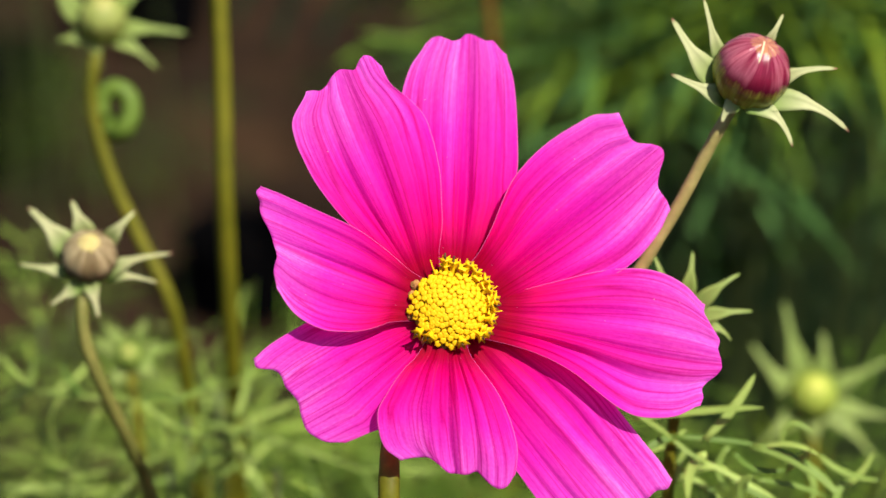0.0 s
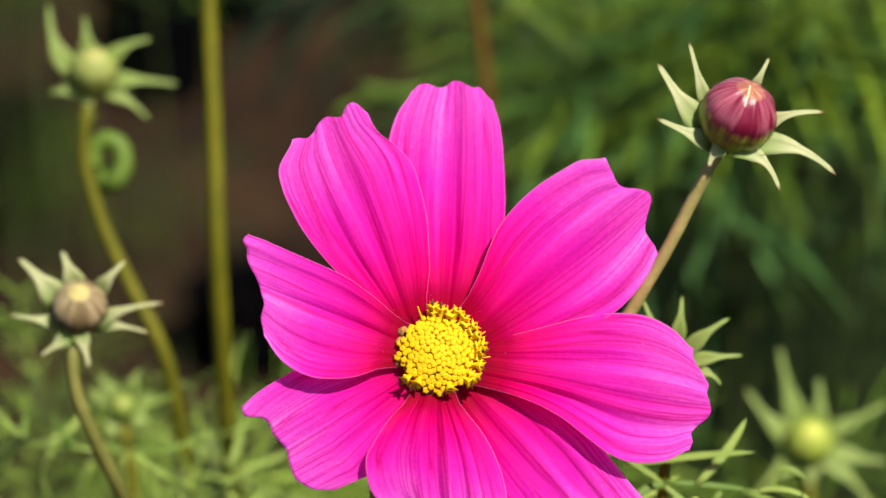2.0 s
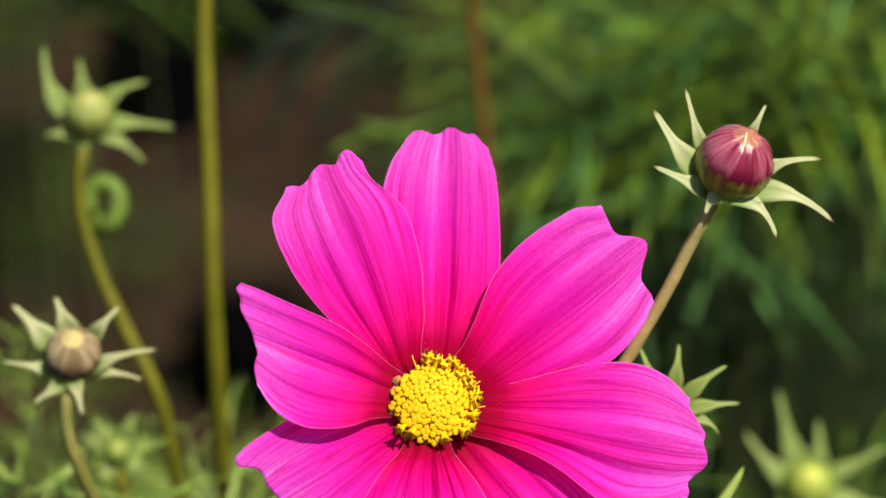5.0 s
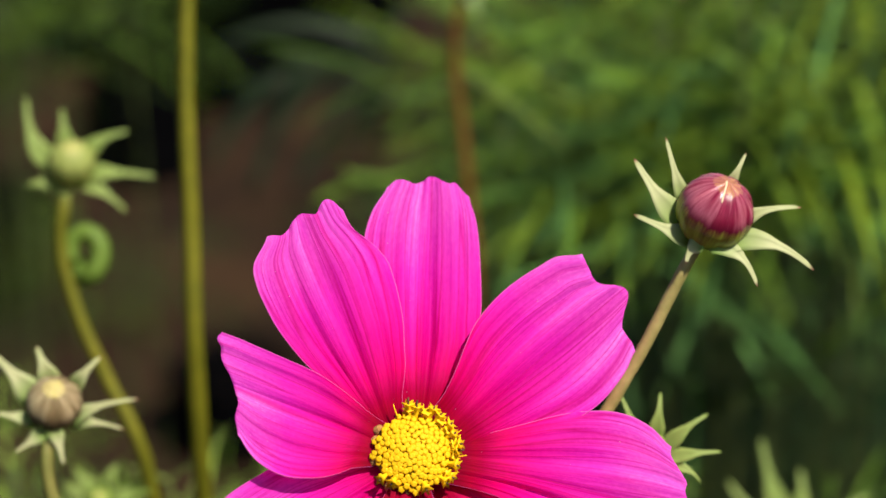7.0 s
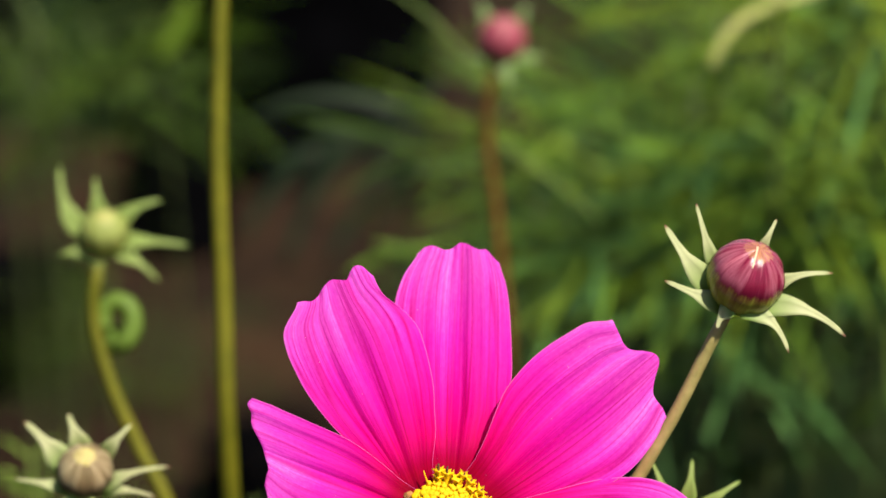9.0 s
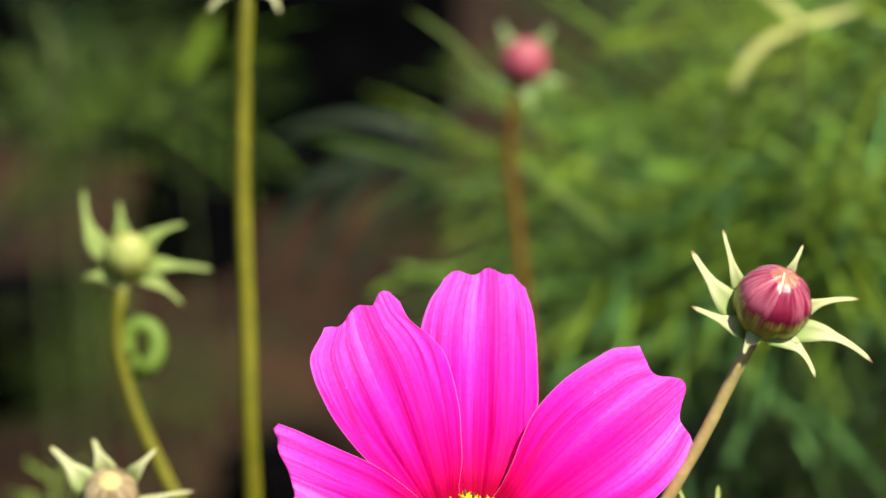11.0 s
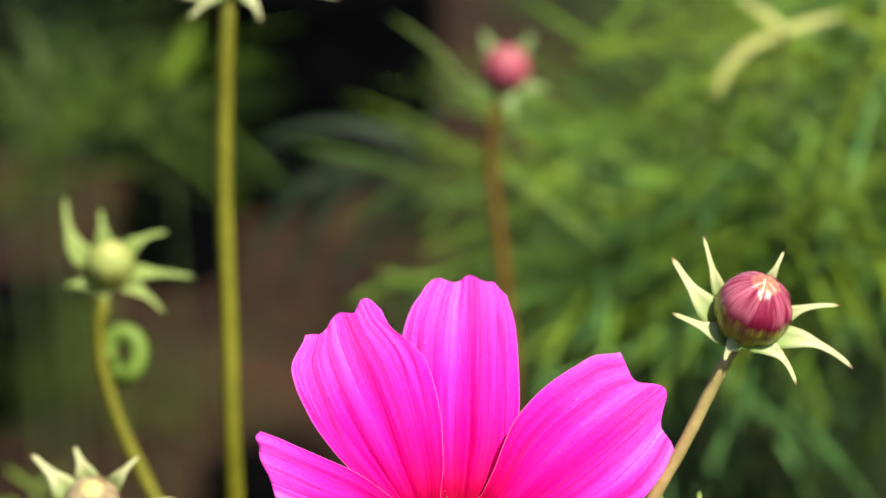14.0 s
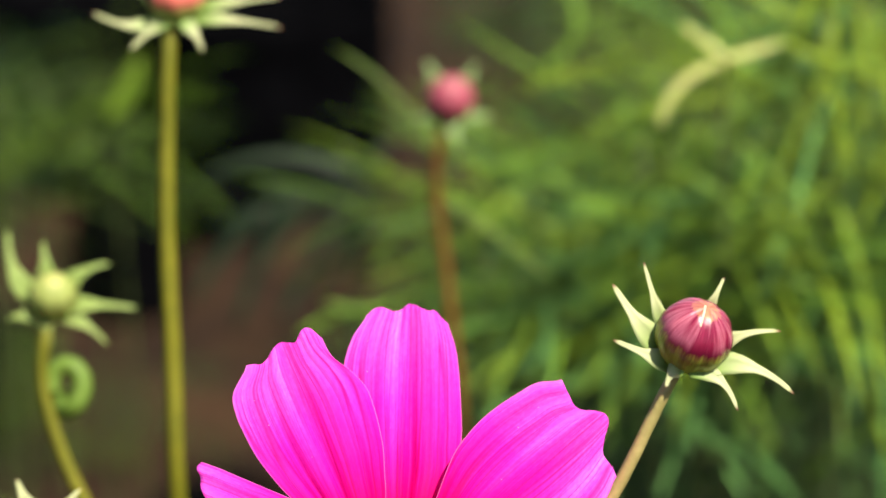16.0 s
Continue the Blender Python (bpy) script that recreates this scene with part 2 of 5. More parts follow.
# ---- helpers for meshes ----
def part(name, shape, mat, parent=None, label="", origin=(0, 0, 0)):
    """One mesh object from (verts, faces, uvs), under a thing or a part."""
    verts, faces, uvs = shape
    o = Vector(origin)
    me = bpy.data.meshes.new(name)
    me.from_pydata([Vector(v) - o for v in verts], [], faces)
    if uvs:
        layer = me.uv_layers.new(name="UVMap")
        idx = np.empty(len(me.loops), dtype=np.int32)
        me.loops.foreach_get("vertex_index", idx)
        layer.data.foreach_set("uv", np.array(uvs, dtype=np.float32)[idx].ravel())
    me.polygons.foreach_set("use_smooth", [True] * len(me.polygons))
    me.materials.append(mat)
    me.update()
    ob = new(name, me)
    ob.parent = parent
    return tagged(ob, label)


def join(shapes):
    verts, faces, uvs = [], [], []
    for v, f, u in shapes:
        k = len(verts)
        verts += v
        uvs += u
        faces += [tuple(i + k for i in q) for q in f]
    return verts, faces, uvs


def curve_points(points, n):
    """A smooth line through the points, by centripetal Catmull-Rom."""
    p = [Vector(q) for q in points]
    p = [p[0] * 2 - p[1]] + p + [p[-1] * 2 - p[-2]]
    out = []
    for i in range(1, len(p) - 2):
        a, b, c, d = p[i - 1:i + 3]
        t1 = max((b - a).length, 1e-9) ** 0.5
        t2 = t1 + max((c - b).length, 1e-9) ** 0.5
        t3 = t2 + max((d - c).length, 1e-9) ** 0.5
        for j in range(n):
            t = t1 + (t2 - t1) * j / n
            a1, a2, a3 = a + (b - a) * (t / t1), b + (c - b) * ((t - t1) / (t2 - t1)), c + (d - c) * ((t - t2) / (t3 - t2))
            b1, b2 = a1 + (a2 - a1) * (t / t2), a2 + (a3 - a2) * ((t - t1) / (t3 - t1))
            out.append(b1 + (b2 - b1) * ((t - t1) / (t2 - t1)))
    return out + [p[-2]]


def tube(points, r0, r1, n=6, sides=10, ridge=0.0):
    """A tapered stem along a smooth line, closed at both ends."""
    pts = curve_points(points, n)
    verts, faces, uvs = [], [], []
    side = Vector((1, 0.1, 0.05))
    for i, p in enumerate(pts):
        d = (pts[min(i + 1, len(pts) - 1)] - pts[max(i - 1, 0)]).normalized()
        side = (side - d * side.dot(d)).normalized()
        up = d.cross(side)
        r = r0 + (r1 - r0) * i / (len(pts) - 1)
        for j in range(sides):
            a = 2 * math.pi * j / sides
            rr = r * (1 + ridge * math.cos(4 * a) + 0.03 * math.sin(i * 1.7 + j))
            verts.append(p + side * (rr * math.cos(a)) + up * (rr * math.sin(a)))
            uvs.append((j / sides, i / (len(pts) - 1)))
    for i in range(len(pts) - 1):
        for j in range(sides):
            a, b = i * sides + j, i * sides + (j + 1) % sides
            faces.append((a, b, b + sides, a + sides))
    faces.append(tuple(range(sides))[::-1])
    faces.append(tuple(range(len(verts) - sides, len(verts))))
    return verts, faces, uvs


def blade(p0, p1, p2, width, facing, n=8, kind="leaf", channel=0.25):
    """A narrow leaf or sepal with thickness and a channel, along the bend p0, p1, p2."""
    p0, p1, p2, facing = Vector(p0), Vector(p1), Vector(p2), Vector(facing)
    verts, faces, uvs = [], [], []
    for i in range(n + 1):
        t = i / n
        p = p0 * (1 - t) ** 2 + p1 * (2 * t * (1 - t)) + p2 * t * t
        d = ((p1 - p0) * (1 - t) + (p2 - p1) * t).normalized()
        side = d.cross(facing)
        side = side.normalized() if side.length > 1e-6 else Vector((1, 0, 0))
        up = side.cross(d)
        if kind == "sepal":
            w = width * float(np.interp(t, (0, 0.15, 0.32, 0.45, 0.6, 0.8, 1), (0.85, 1.0, 1.0, 0.74, 0.38, 0.25, 0.19)))
            w *= 1 if i < n else 0.25
        else:
            w = width * float(np.interp(t, (0, 0.2, 0.5, 0.8, 1), (0.6, 0.9, 1.0, 0.72, 0.3)))
            w *= 1 if i < n else 0.2
        h = w * 0.5
        th = min(0.28 * width, h * 0.5)
        for x, z in ((-1, channel), (-0.4, 0.0), (0.4, 0.0), (1, channel), (0.45, -1), (-0.45, -1)):
            verts.append(p + side * (x * h) + up * (z * h if z > 0 else z * th))
            uvs.append((x * 0.5 + 0.5, t))
    for i in range(n):
        for j in range(6):
            a, b = i * 6 + j, i * 6 + (j + 1) % 6
            faces.append((a, b, b + 6, a + 6))
    faces.append(tuple(range(6))[::-1])
    faces.append(tuple(range(n * 6, n * 6 + 6)))
    return verts, faces, uvs


def feather(rng, length, pairs=5, width=0.0016, droop=0.3, n=4, reach=(0.38, 0.62), forks=(1, 2, 2)):
    """A cosmos leaf: a midrib with paired thread-like leaflets, forked again, along +Y, facing +Z."""
    shapes = []

    def rib(s):
        return Vector((0, length * s, length * (0.10 * s - droop * s * s)))
    shapes.append(blade(rib(0), rib(0.5) + (rib(0.5) - (rib(0) + rib(1)) / 2), rib(1), width * 1.1, (0, 0, 1), n + 2))
    for i in range(pairs):
        s = 0.22 + 0.68 * i / max(pairs - 1, 1)
        for sign in (-1, 1):
            a = radians(rng.uniform(32, 62))
            L = length * rng.uniform(*reach) * (1.05 - 0.5 * s)
            p = rib(s + rng.uniform(-0.02, 0.02))
            d = Vector((sign * math.sin(a), math.cos(a), rng.uniform(-0.25, 0.25)))
            q = p + d * L + Vector((0, L * rng.uniform(0, 0.25), -L * rng.uniform(0, 0.4)))
            shapes.append(blade(p, p + d * L * 0.55, q, width * rng.uniform(0.8, 1.15), (0, 0, 1), n))
            for k in range(rng.choice(forks)):
                f = 0.35 + 0.3 * k
                b = p + (q - p) * f + d * (L * 0.05)
                e = d + Vector((rng.uniform(-0.7, 0.7), rng.uniform(0.2, 0.9), rng.uniform(-0.3, 0.3)))
                e = e.normalized() * (L * rng.uniform(0.35, 0.55))
                shapes.append(blade(b, b + e * 0.6, b + e + Vector((0, 0, -0.1 * L)), width * 0.85, (0, 0, 1), n))
    return join(shapes)


def hairs(points, radius, count, seed, length=0.0007):
    """Short soft hairs standing off a stem."""
    rng = random.Random(seed)
    pts = curve_points(points, 12)
    verts, faces = [], []
    for i in range(count):
        t = rng.random() * (len(pts) - 2)
        k = int(t)
        p = pts[k].lerp(pts[k + 1], t - k)
        d = (pts[k + 1] - pts[k]).normalized()
        out = Vector((rng.gauss(0, 1), rng.gauss(0, 1), rng.gauss(0, 1)))
        out = (out - d * out.dot(d)).normalized()
        side = d.cross(out) * 0.00005
        q = p + out * radius * 0.9
        tip = q + (out + d * rng.uniform(-0.4, 0.4)) * length * rng.uniform(0.5, 1.1)
        n = len(verts)
        verts += [q + side, q - side, q + d * 0.00007, tip]
        faces += [(n, n + 1, n + 3), (n + 1, n + 2, n + 3), (n + 2, n, n + 3)]
    return verts, faces, None


def thing(name, place, label, category, turn=(0, 0, 0), group=""):
    ob = new(name)
    ob.matrix_world = pose(*place, *turn)
    return tagged(ob, label, category, group)


TILT = (65, 0, 0)  # heads of the plants lean back towards the light by this much


# ---- ground ----
def make_ground():
    g = [math.copysign((math.exp(abs(i) * 0.115) - 1) * 0.06, i) for i in range(-56, 57)]
    verts = [(x, y + 1.3, 0.018 * noise.noise((x * 9, y * 9, 0)) + 0.010 * noise.noise((x * 31, y * 31, 4)) if abs(x) + abs(y) < 6 else 0.0) for y in g for x in g]
    n = len(g)
    faces = [(j * n + i, j * n + i + 1, j * n + n + i + 1, j * n + n + i) for j in range(n - 1) for i in range(n - 1)]
    return tagged(part("ground", (verts, faces, None), SOIL), "uneven brown garden soil with clods, shaded patches painted in", "soil", kind="structure")


make_ground()


# ---- the open flower ----
def smooth_at(values, t):
    """A soft line through evenly spaced values."""
    x = max(0.0, min(1.0, t)) * (len(values) - 1)
    i = min(int(x), len(values) - 2)
    p = [values[max(0, min(len(values) - 1, i + k))] for k in (-1, 0, 1, 2)]
    t = x - i
    return 0.5 * (2 * p[1] + (p[2] - p[0]) * t + (2 * p[0] - 5 * p[1] + 4 * p[2] - p[3]) * t * t + (3 * p[1] - p[0] - 3 * p[2] + p[3]) * t ** 3)


LEAN_X, LEAN_Y = 0.15, 0.25  # the open flower turns its face towards the sun by these slopes


def petal(parent, base, angle, left, right, tip, tilt, bend, layer, phase, lift_left, lift_right, creases):
    """A notched ray petal in millimetres: half widths along both sides, reach of the toothed tip, rise and bend, lift of both edges,
    and lengthwise creases by place across, depth and width."""
    ns, nk = 44, 120
    a = radians(angle)
    ux, uy = math.cos(a), math.sin(a)
    top, uvs = [], []
    for i in range(ns + 1):
        s = i / ns
        wl, wr = smooth_at(left, s), smooth_at(right, s)
        swell = min(1.0, 3.2 * s)
        for j in range(nk + 1):
            k = 2 * j / nk - 1
            lat = -k * wl if k < 0 else k * wr
            e = s * smooth_at(tip, (k + 1) / 2) - 3.0 * max(0.0, 1 - 12 * s)
            z = -2.2 + layer + tilt * s + bend * s * s
            z += (lift_left if k < 0 else lift_right) * abs(k) ** 2.2 * swell * (1 - 0.45 * s)
            for g, deep, wide in creases:
                way = g + 0.05 * math.sin(4 * s + 9 * g + phase) * s
                fade = swell * (1 - 0.30 * s) * (0.75 + 0.35 * math.sin(3.1 * s + 5 * g + phase))
                z += 1.10 * deep * fade * math.exp(-abs((k - way) / wide) ** 1.6)
            z += 0.055 * swell * math.cos(21 * k + 4.1 * phase - 1.2 * s) + 0.030 * swell * math.cos(47 * k + 2.3 * phase + 0.9 * s)
            z += 0.45 * noise.noise((k * 1.5 + phase * 7, s * 2.5, phase)) * s + 0.10 * noise.noise((k * 5 + phase * 3, s * 6, phase + 4)) * swell
            z -= LEAN_X * (base[0] + e * ux - lat * uy) + LEAN_Y * (base[1] + e * uy + lat * ux)
            z -= 0.8 * max(0.0, 0.12 - s) / 0.12
            top.append(Vector((base[0] + e * ux - lat * uy, base[1] + e * uy + lat * ux, z)) * 0.001)
            uvs.append((k * 0.5 + 0.5, s))
    n1 = nk + 1
    faces = [(i * n1 + j, i * n1 + j + 1, (i + 1) * n1 + j + 1, (i + 1) * n1 + j) for i in range(ns) for j in range(nk)]
    # the margin is turned down by the petal's thickness
    rim = [j for j in range(nk + 1)] + [i * n1 + nk for i in range(1, ns + 1)] + [ns * n1 + j for j in range(nk - 1, -1, -1)] + [i * n1 for i in range(ns - 1, 0, -1)]
    m = len(top)
    top += [top[p] - Vector((0, 0, 0.00020)) for p in rim]
    uvs += [uvs[p] for p in rim]
    for i, p in enumerate(rim):
        k = (i + 1) % len(rim)
        faces.append((rim[k], p, m + i, m + k))
    return part("petal", (top, faces, uvs), PETAL, parent)


def floret_mesh(height, radius, lobes, open_by):
    """A disc floret: a little five-sided tube that ends in a closed or an open star."""
    verts, faces = [], []
    rings = [(0, 0.85), (0.55, 0.98), (0.82, 1.06), (0.97, 0.84), (0.98, 0.30)] if not open_by else [(0, 0.45), (0.5, 0.6), (0.75, 0.8), (0.95, 1.2), (1.05, 1.3 + open_by)]
    sides = lobes * 2
    for h, r in rings:
        for j in range(sides):
            star = 1 + (0.13 if not open_by else 0.32 * h) * (1 if j % 2 else -1)
            a = 2 * math.pi * j / sides
            verts.append(Vector((math.cos(a) * r * star * radius, math.sin(a) * r * star * radius, h * height + (0.12 * height if open_by and h > 1 and j % 2 else 0))))
    for i in range(len(rings) - 1):
        for j in range(sides):
            faces.append((i * sides + j, i * sides + (j + 1) % sides, (i + 1) * sides + (j + 1) % sides, (i + 1) * sides + j))
    if open_by:
        verts.append(Vector((0, 0, height * 0.86)))
    else:
        verts.append(Vector((0, 0, height * 0.92)))
    c = len(verts) - 1
    k = (len(rings) - 1) * sides
    faces += [(k + j, k + (j + 1) % sides, c) for j in range(sides)]
    return verts, faces, None


def dome(radius, height, n=14, sides=32):
    verts, faces = [], []
    for i in range(n + 1):
        a = math.pi / 2 * i / n
        for j in range(sides):
            b = 2 * math.pi * j / sides
            verts.append(Vector((radius * math.cos(a) * math.cos(b), radius * math.cos(a) * math.sin(b), height * math.sin(a))))
    for i in range(n):
        for j in range(sides):
            faces.append((i * sides + j, i * sides + (j + 1) % sides, (i + 1) * sides + (j + 1) % sides, (i + 1) * sides + j))
    return verts, faces, None


HEAD = (-0.0046, 0.3581, 0.4416)


def make_flower():
    rng = random.Random(5)
    head = thing("cosmos_flower", HEAD, "open magenta cosmos flower with eight notched petals and yellow centre", "flower", TILT)
    # base, angle, half widths, tip; then rise, bend, layer, phase, lift of both edges, creases
    petal(head, (0.5, 6.4), 87.1, [3.4, 5.2, 6.9, 8.0, 9.1, 10.0, 10.7, 11.0, 10.7, 9.5, 7.3], [-3.6, -7.1, -8.6, -10.0, -10.1, -10.2, -10.0, -9.7, -9.3, -8.6, -7.3], [39.7, 40.8, 41.2, 40.9, 40.5, 40.9, 41.9, 41.9, 41.3, 40.9, 41.0, 39.7, 38.7], 1.0, -3.0, -1.6, 0.4, 0.0, -0.4, [(-0.66, -0.35, 0.09), (-0.35, 0.55, 0.12), (-0.10, -0.35, 0.06), (0.13, -1.0, 0.09), (0.42, 0.6, 0.16), (0.74, -0.35, 0.08)])
    petal(head, (-5.2, 5.0), 111.6, [2.2, 4.1, 5.8, 7.5, 9.1, 10.3, 11.2, 11.6, 11.7, 10.8, 6.9], [-2.6, -4.7, -6.7, -8.0, -9.3, -10.1, -10.6, -10.7, -9.4, -7.3, -6.9], [37.1, 36.9, 36.4, 36.8, 37.7, 38.4, 38.7, 38.2, 37.8, 38.9, 39.5, 38.9, 36.7], 4.0, -0.5, 0.4, 2.1, 0.6, 0.8, [(-0.47, -1.15, 0.10), (-0.20, 0.35, 0.10), (0.0, -0.55, 0.07), (0.20, 0.6, 0.11), (0.48, -0.4, 0.07), (0.72, 0.3, 0.10)])
    petal(head, (-6.9, 1.8), 157.7, [3.7, 6.0, 7.9, 9.2, 10.1, 10.8, 11.0, 10.8, 10.2, 9.0, 7.5], [-3.0, -4.2, -5.3, -6.2, -6.9, -7.2, -7.3, -7.4, -7.5, -7.6, -7.5], [21.7, 22.5, 23.3, 23.6, 23.8, 24.8, 25.8, 27.0, 28.6, 29.7, 30.2, 31.4, 31.1], 2.4, -1.0, 1.0, 0.9, 1.0, 0.6, [(-0.45, 0.5, 0.28), (0.04, -0.6, 0.08), (0.30, 0.4, 0.12), (0.58, -0.6, 0.11)])
    petal(head, (-3.9, -3.1), -149.7, [3.9, 4.9, 5.9, 6.9, 7.9, 9.0, 10.0, 11.0, 10.7, 10.4, 10.1], [-3.5, -4.9, -6.3, -7.7, -8.9, -10.0, -10.8, -10.9, -10.9, -10.7, -10.1], [22.4, 24.9, 26.2, 26.9, 26.8, 26.4, 25.9, 26.1, 26.5, 26.2, 26.8, 29.0, 28.8], 0.9, -2.0, -0.9, 3.0, 0.6, -0.4, [(-0.50, 0.5, 0.16), (-0.12, -0.5, 0.09), (0.14, 0.4, 0.10), (0.38, -0.5, 0.09), (0.70, 0.3, 0.1)])
    petal(head, (-0.3, -7.1), -86.3, [2.2, 3.7, 5.2, 6.7, 7.9, 8.8, 9.5, 10.0, 10.3, 10.1, 9.7], [-3.4, -6.8, -8.8, -10.3, -11.6, -12.8, -13.1, -13.0, -12.7, -11.8, -9.7], [22.1, 24.0, 24.3, 23.1, 21.3, 21.5, 21.3, 21.0, 19.5, 18.2, 18.0, 18.0, 18.2], 2.6, -4.0, 1.2, 5.1, -0.6, 1.6, [(-0.62, -0.7, 0.08), (-0.46, 0.5, 0.07), (-0.30, -1.3, 0.08), (-0.10, 0.8, 0.09), (0.08, -1.7, 0.085), (0.34, 1.2, 0.15), (0.62, -0.9, 0.11)])
    petal(head, (3.8, -6.0), -48.8, [3.7, 6.5, 8.4, 10.0, 10.6, 11.1, 10.9, 10.7, 10.5, 10.4, 9.9], [-4.1, -5.1, -6.0, -7.0, -8.0, -8.6, -9.0, -9.3, -9.6, -9.8, -9.9], [40.6, 41.1, 40.1, 40.0, 39.9, 39.2, 39.1, 39.4, 38.7, 37.0, 36.7, 36.5, 31.9], 0.6, -1.2, -1.1, 1.3, -0.6, 0.0, [(-0.45, -0.8, 0.07), (-0.16, 0.5, 0.11), (0.05, -0.6, 0.06), (0.28, 0.6, 0.11), (0.50, -0.8, 0.07), (0.72, 0.4, 0.09)])
    petal(head, (7.6, -2.1), -10.2, [4.0, 5.5, 7.1, 8.7, 10.3, 11.6, 12.5, 12.9, 12.5, 11.1, 8.6], [-3.9, -4.2, -4.7, -5.6, -7.0, -9.0, -11.0, -12.2, -12.0, -11.0, -8.6], [35.5, 35.6, 36.7, 37.9, 39.0, 38.9, 39.6, 40.0, 39.4, 38.1, 37.1, 37.5, 37.2], 2.0, -0.5, 0.7, 4.2, 0.3, 1.3, [(-0.52, 0.3, 0.12), (-0.25, -0.5, 0.06), (0.08, -0.6, 0.06), (0.30, 0.5, 0.10), (0.50, -1.1, 0.09), (0.72, 0.5, 0.12)])
    petal(head, (6.2, 2.9), 39.0, [4.8, 6.3, 8.0, 10.1, 11.9, 12.8, 13.2, 13.1, 12.6, 11.9, 9.5], [-4.8, -6.5, -8.0, -9.3, -10.5, -11.6, -12.3, -12.4, -11.9, -11.0, -9.5], [37.4, 37.0, 36.6, 36.2, 36.7, 38.3, 39.4, 38.8, 36.4, 34.6, 34.2, 34.1, 33.6], 3.0, -0.5, 0.6, 6.0, 2.2, -0.5, [(-0.42, -0.9, 0.065), (-0.22, 0.45, 0.09), (-0.02, -0.8, 0.065), (0.35, 0.5, 0.20), (0.66, -0.4, 0.08)])
    disc = part("disc", dome(0.0064, 0.0041), DISC, head, "domed yellow flower centre")
    disc.matrix_local = Vector((0, 0, 1)).rotation_difference(Vector((LEAN_X, LEAN_Y, 1))).to_matrix().to_4x4()
    disc.location = (-0.0007, -0.0007, -0.0024)
    disc.scale = (0.97, 0.99, 0.95)
    closed = floret_mesh(0.0014, 0.00055, 5, 0)
    half = floret_mesh(0.0022, 0.00062, 5, 0.20)
    shared = {}
    n = 186
    for i in range(n):
        a = i * 2.39996 + rng.uniform(-0.05, 0.05)
        r = 0.0063 * math.sqrt((i + 0.5) / n) * (1 + 0.055 * math.cos(4 * a + 0.3) * i / n) + rng.uniform(-0.00012, 0.00012)
        h = 0.0038 * math.sqrt(max(0.02, 1 - (r / 0.0071) ** 2))
        nor = Vector((math.cos(a) * r, math.sin(a) * r, 0.0095)).normalized()
        outer = r > 0.0055 and -0.7 < ((a + math.pi) % (2 * math.pi) - math.pi) < 1.9
        key = "open" if outer and i % 2 else "closed"
        if key not in shared:
            ob = part("floret", half if key == "open" else closed, ORANGE if key == "open" else YELLOW, disc)
            shared[key] = ob.data
        else:
            ob = new("floret", shared[key])
            ob.parent = disc
        lift = rng.uniform(-0.00018, 0.00018)
        lean = nor.to_track_quat("Z", "Y").to_matrix().to_4x4()
        ob.matrix_local = Matrix.Translation((math.cos(a) * r, math.sin(a) * r, h - 0.0004 + lift)) @ lean @ pose(0, 0, 0, 0, 0, rng.uniform(0, 72)) @ Matrix.Scale(rng.uniform(0.92, 1.1), 4)
    # open star florets and bare styles round the rim
    star = floret_mesh(0.0027, 0.00062, 5, 0.30)
    me = None
    for a, r in ((1.68, 0.0074), (1.50, 0.0068), (1.12, 0.0074), (0.92, 0.0070), (0.62, 0.0072), (0.40, 0.0068), (0.14, 0.0074), (0.0, 0.0068), (-0.34, 0.0070), (-0.62, 0.0073), (-0.80, 0.0070), (-1.3, 0.0060), (-2.45, 0.0072), (-2.2, 0.0062)):
        if me is None:
            ob = part("open_floret", star, ORANGE, disc, "open star-shaped floret")
            me = ob.data
        else:
            ob = new("open_floret", me)
            ob.parent = disc
        nor = Vector((math.cos(a), math.sin(a), 0.75)).normalized()
        ob.matrix_local = Matrix.Translation((math.cos(a) * r * 0.80, math.sin(a) * r * 0.80, 0.0024)) @ nor.to_track_quat("Z", "Y").to_matrix().to_4x4() @ pose(0, 0, 0, 0, 0, rng.uniform(0, 72))
        tip = Vector((math.cos(a) * r * 0.86, math.sin(a) * r * 0.86, 0.0022)) + nor * 0.0024
        part("anther", tube([tip - nor * 0.0008, tip, tip + nor * (0.0011 if round(a * 100) % 3 == 0 else 0.0003)], 0.00030, 0.00016, 2, 6), ANTHER, disc)
    for a, L in ((2.0, 0.0022), (0.85, 0.0020), (0.38, 0.0026), (0.30, 0.0022), (-0.12, 0.0028), (1.35, 0.0018)):
        d = Vector((math.cos(a), math.sin(a), 0.45)).normalized()
        p = Vector((math.cos(a) * 0.0066, math.sin(a) * 0.0066, 0.0028))
        part("style", tube([p, p + d * L * 0.6, p + d * L + Vector((0, 0.0002, 0))], 0.00016, 0.00009, 3, 5), ORANGE, disc)
    for a, r, size in ((2.55, 0.0072, 0.0011), (2.80, 0.0070, 0.0009), (3.35, 0.0071, 0.0008), (-2.2, 0.0071, 0.0009), (-1.75, 0.0070, 0.0008)):
        knob = [Vector((math.cos(a) * r, math.sin(a) * r, 0.0006)) + Vector((v.x, v.y, v.z)) * size * (1 + 0.3 * noise.noise(v * 3 + Vector((a, 0, 0)))) for v in dome(1, 1.3, 6, 10)[0]]
        part("withered_floret", (knob, dome(1, 1.3, 6, 10)[1], None), WITHERED, disc, "brownish withered floret")
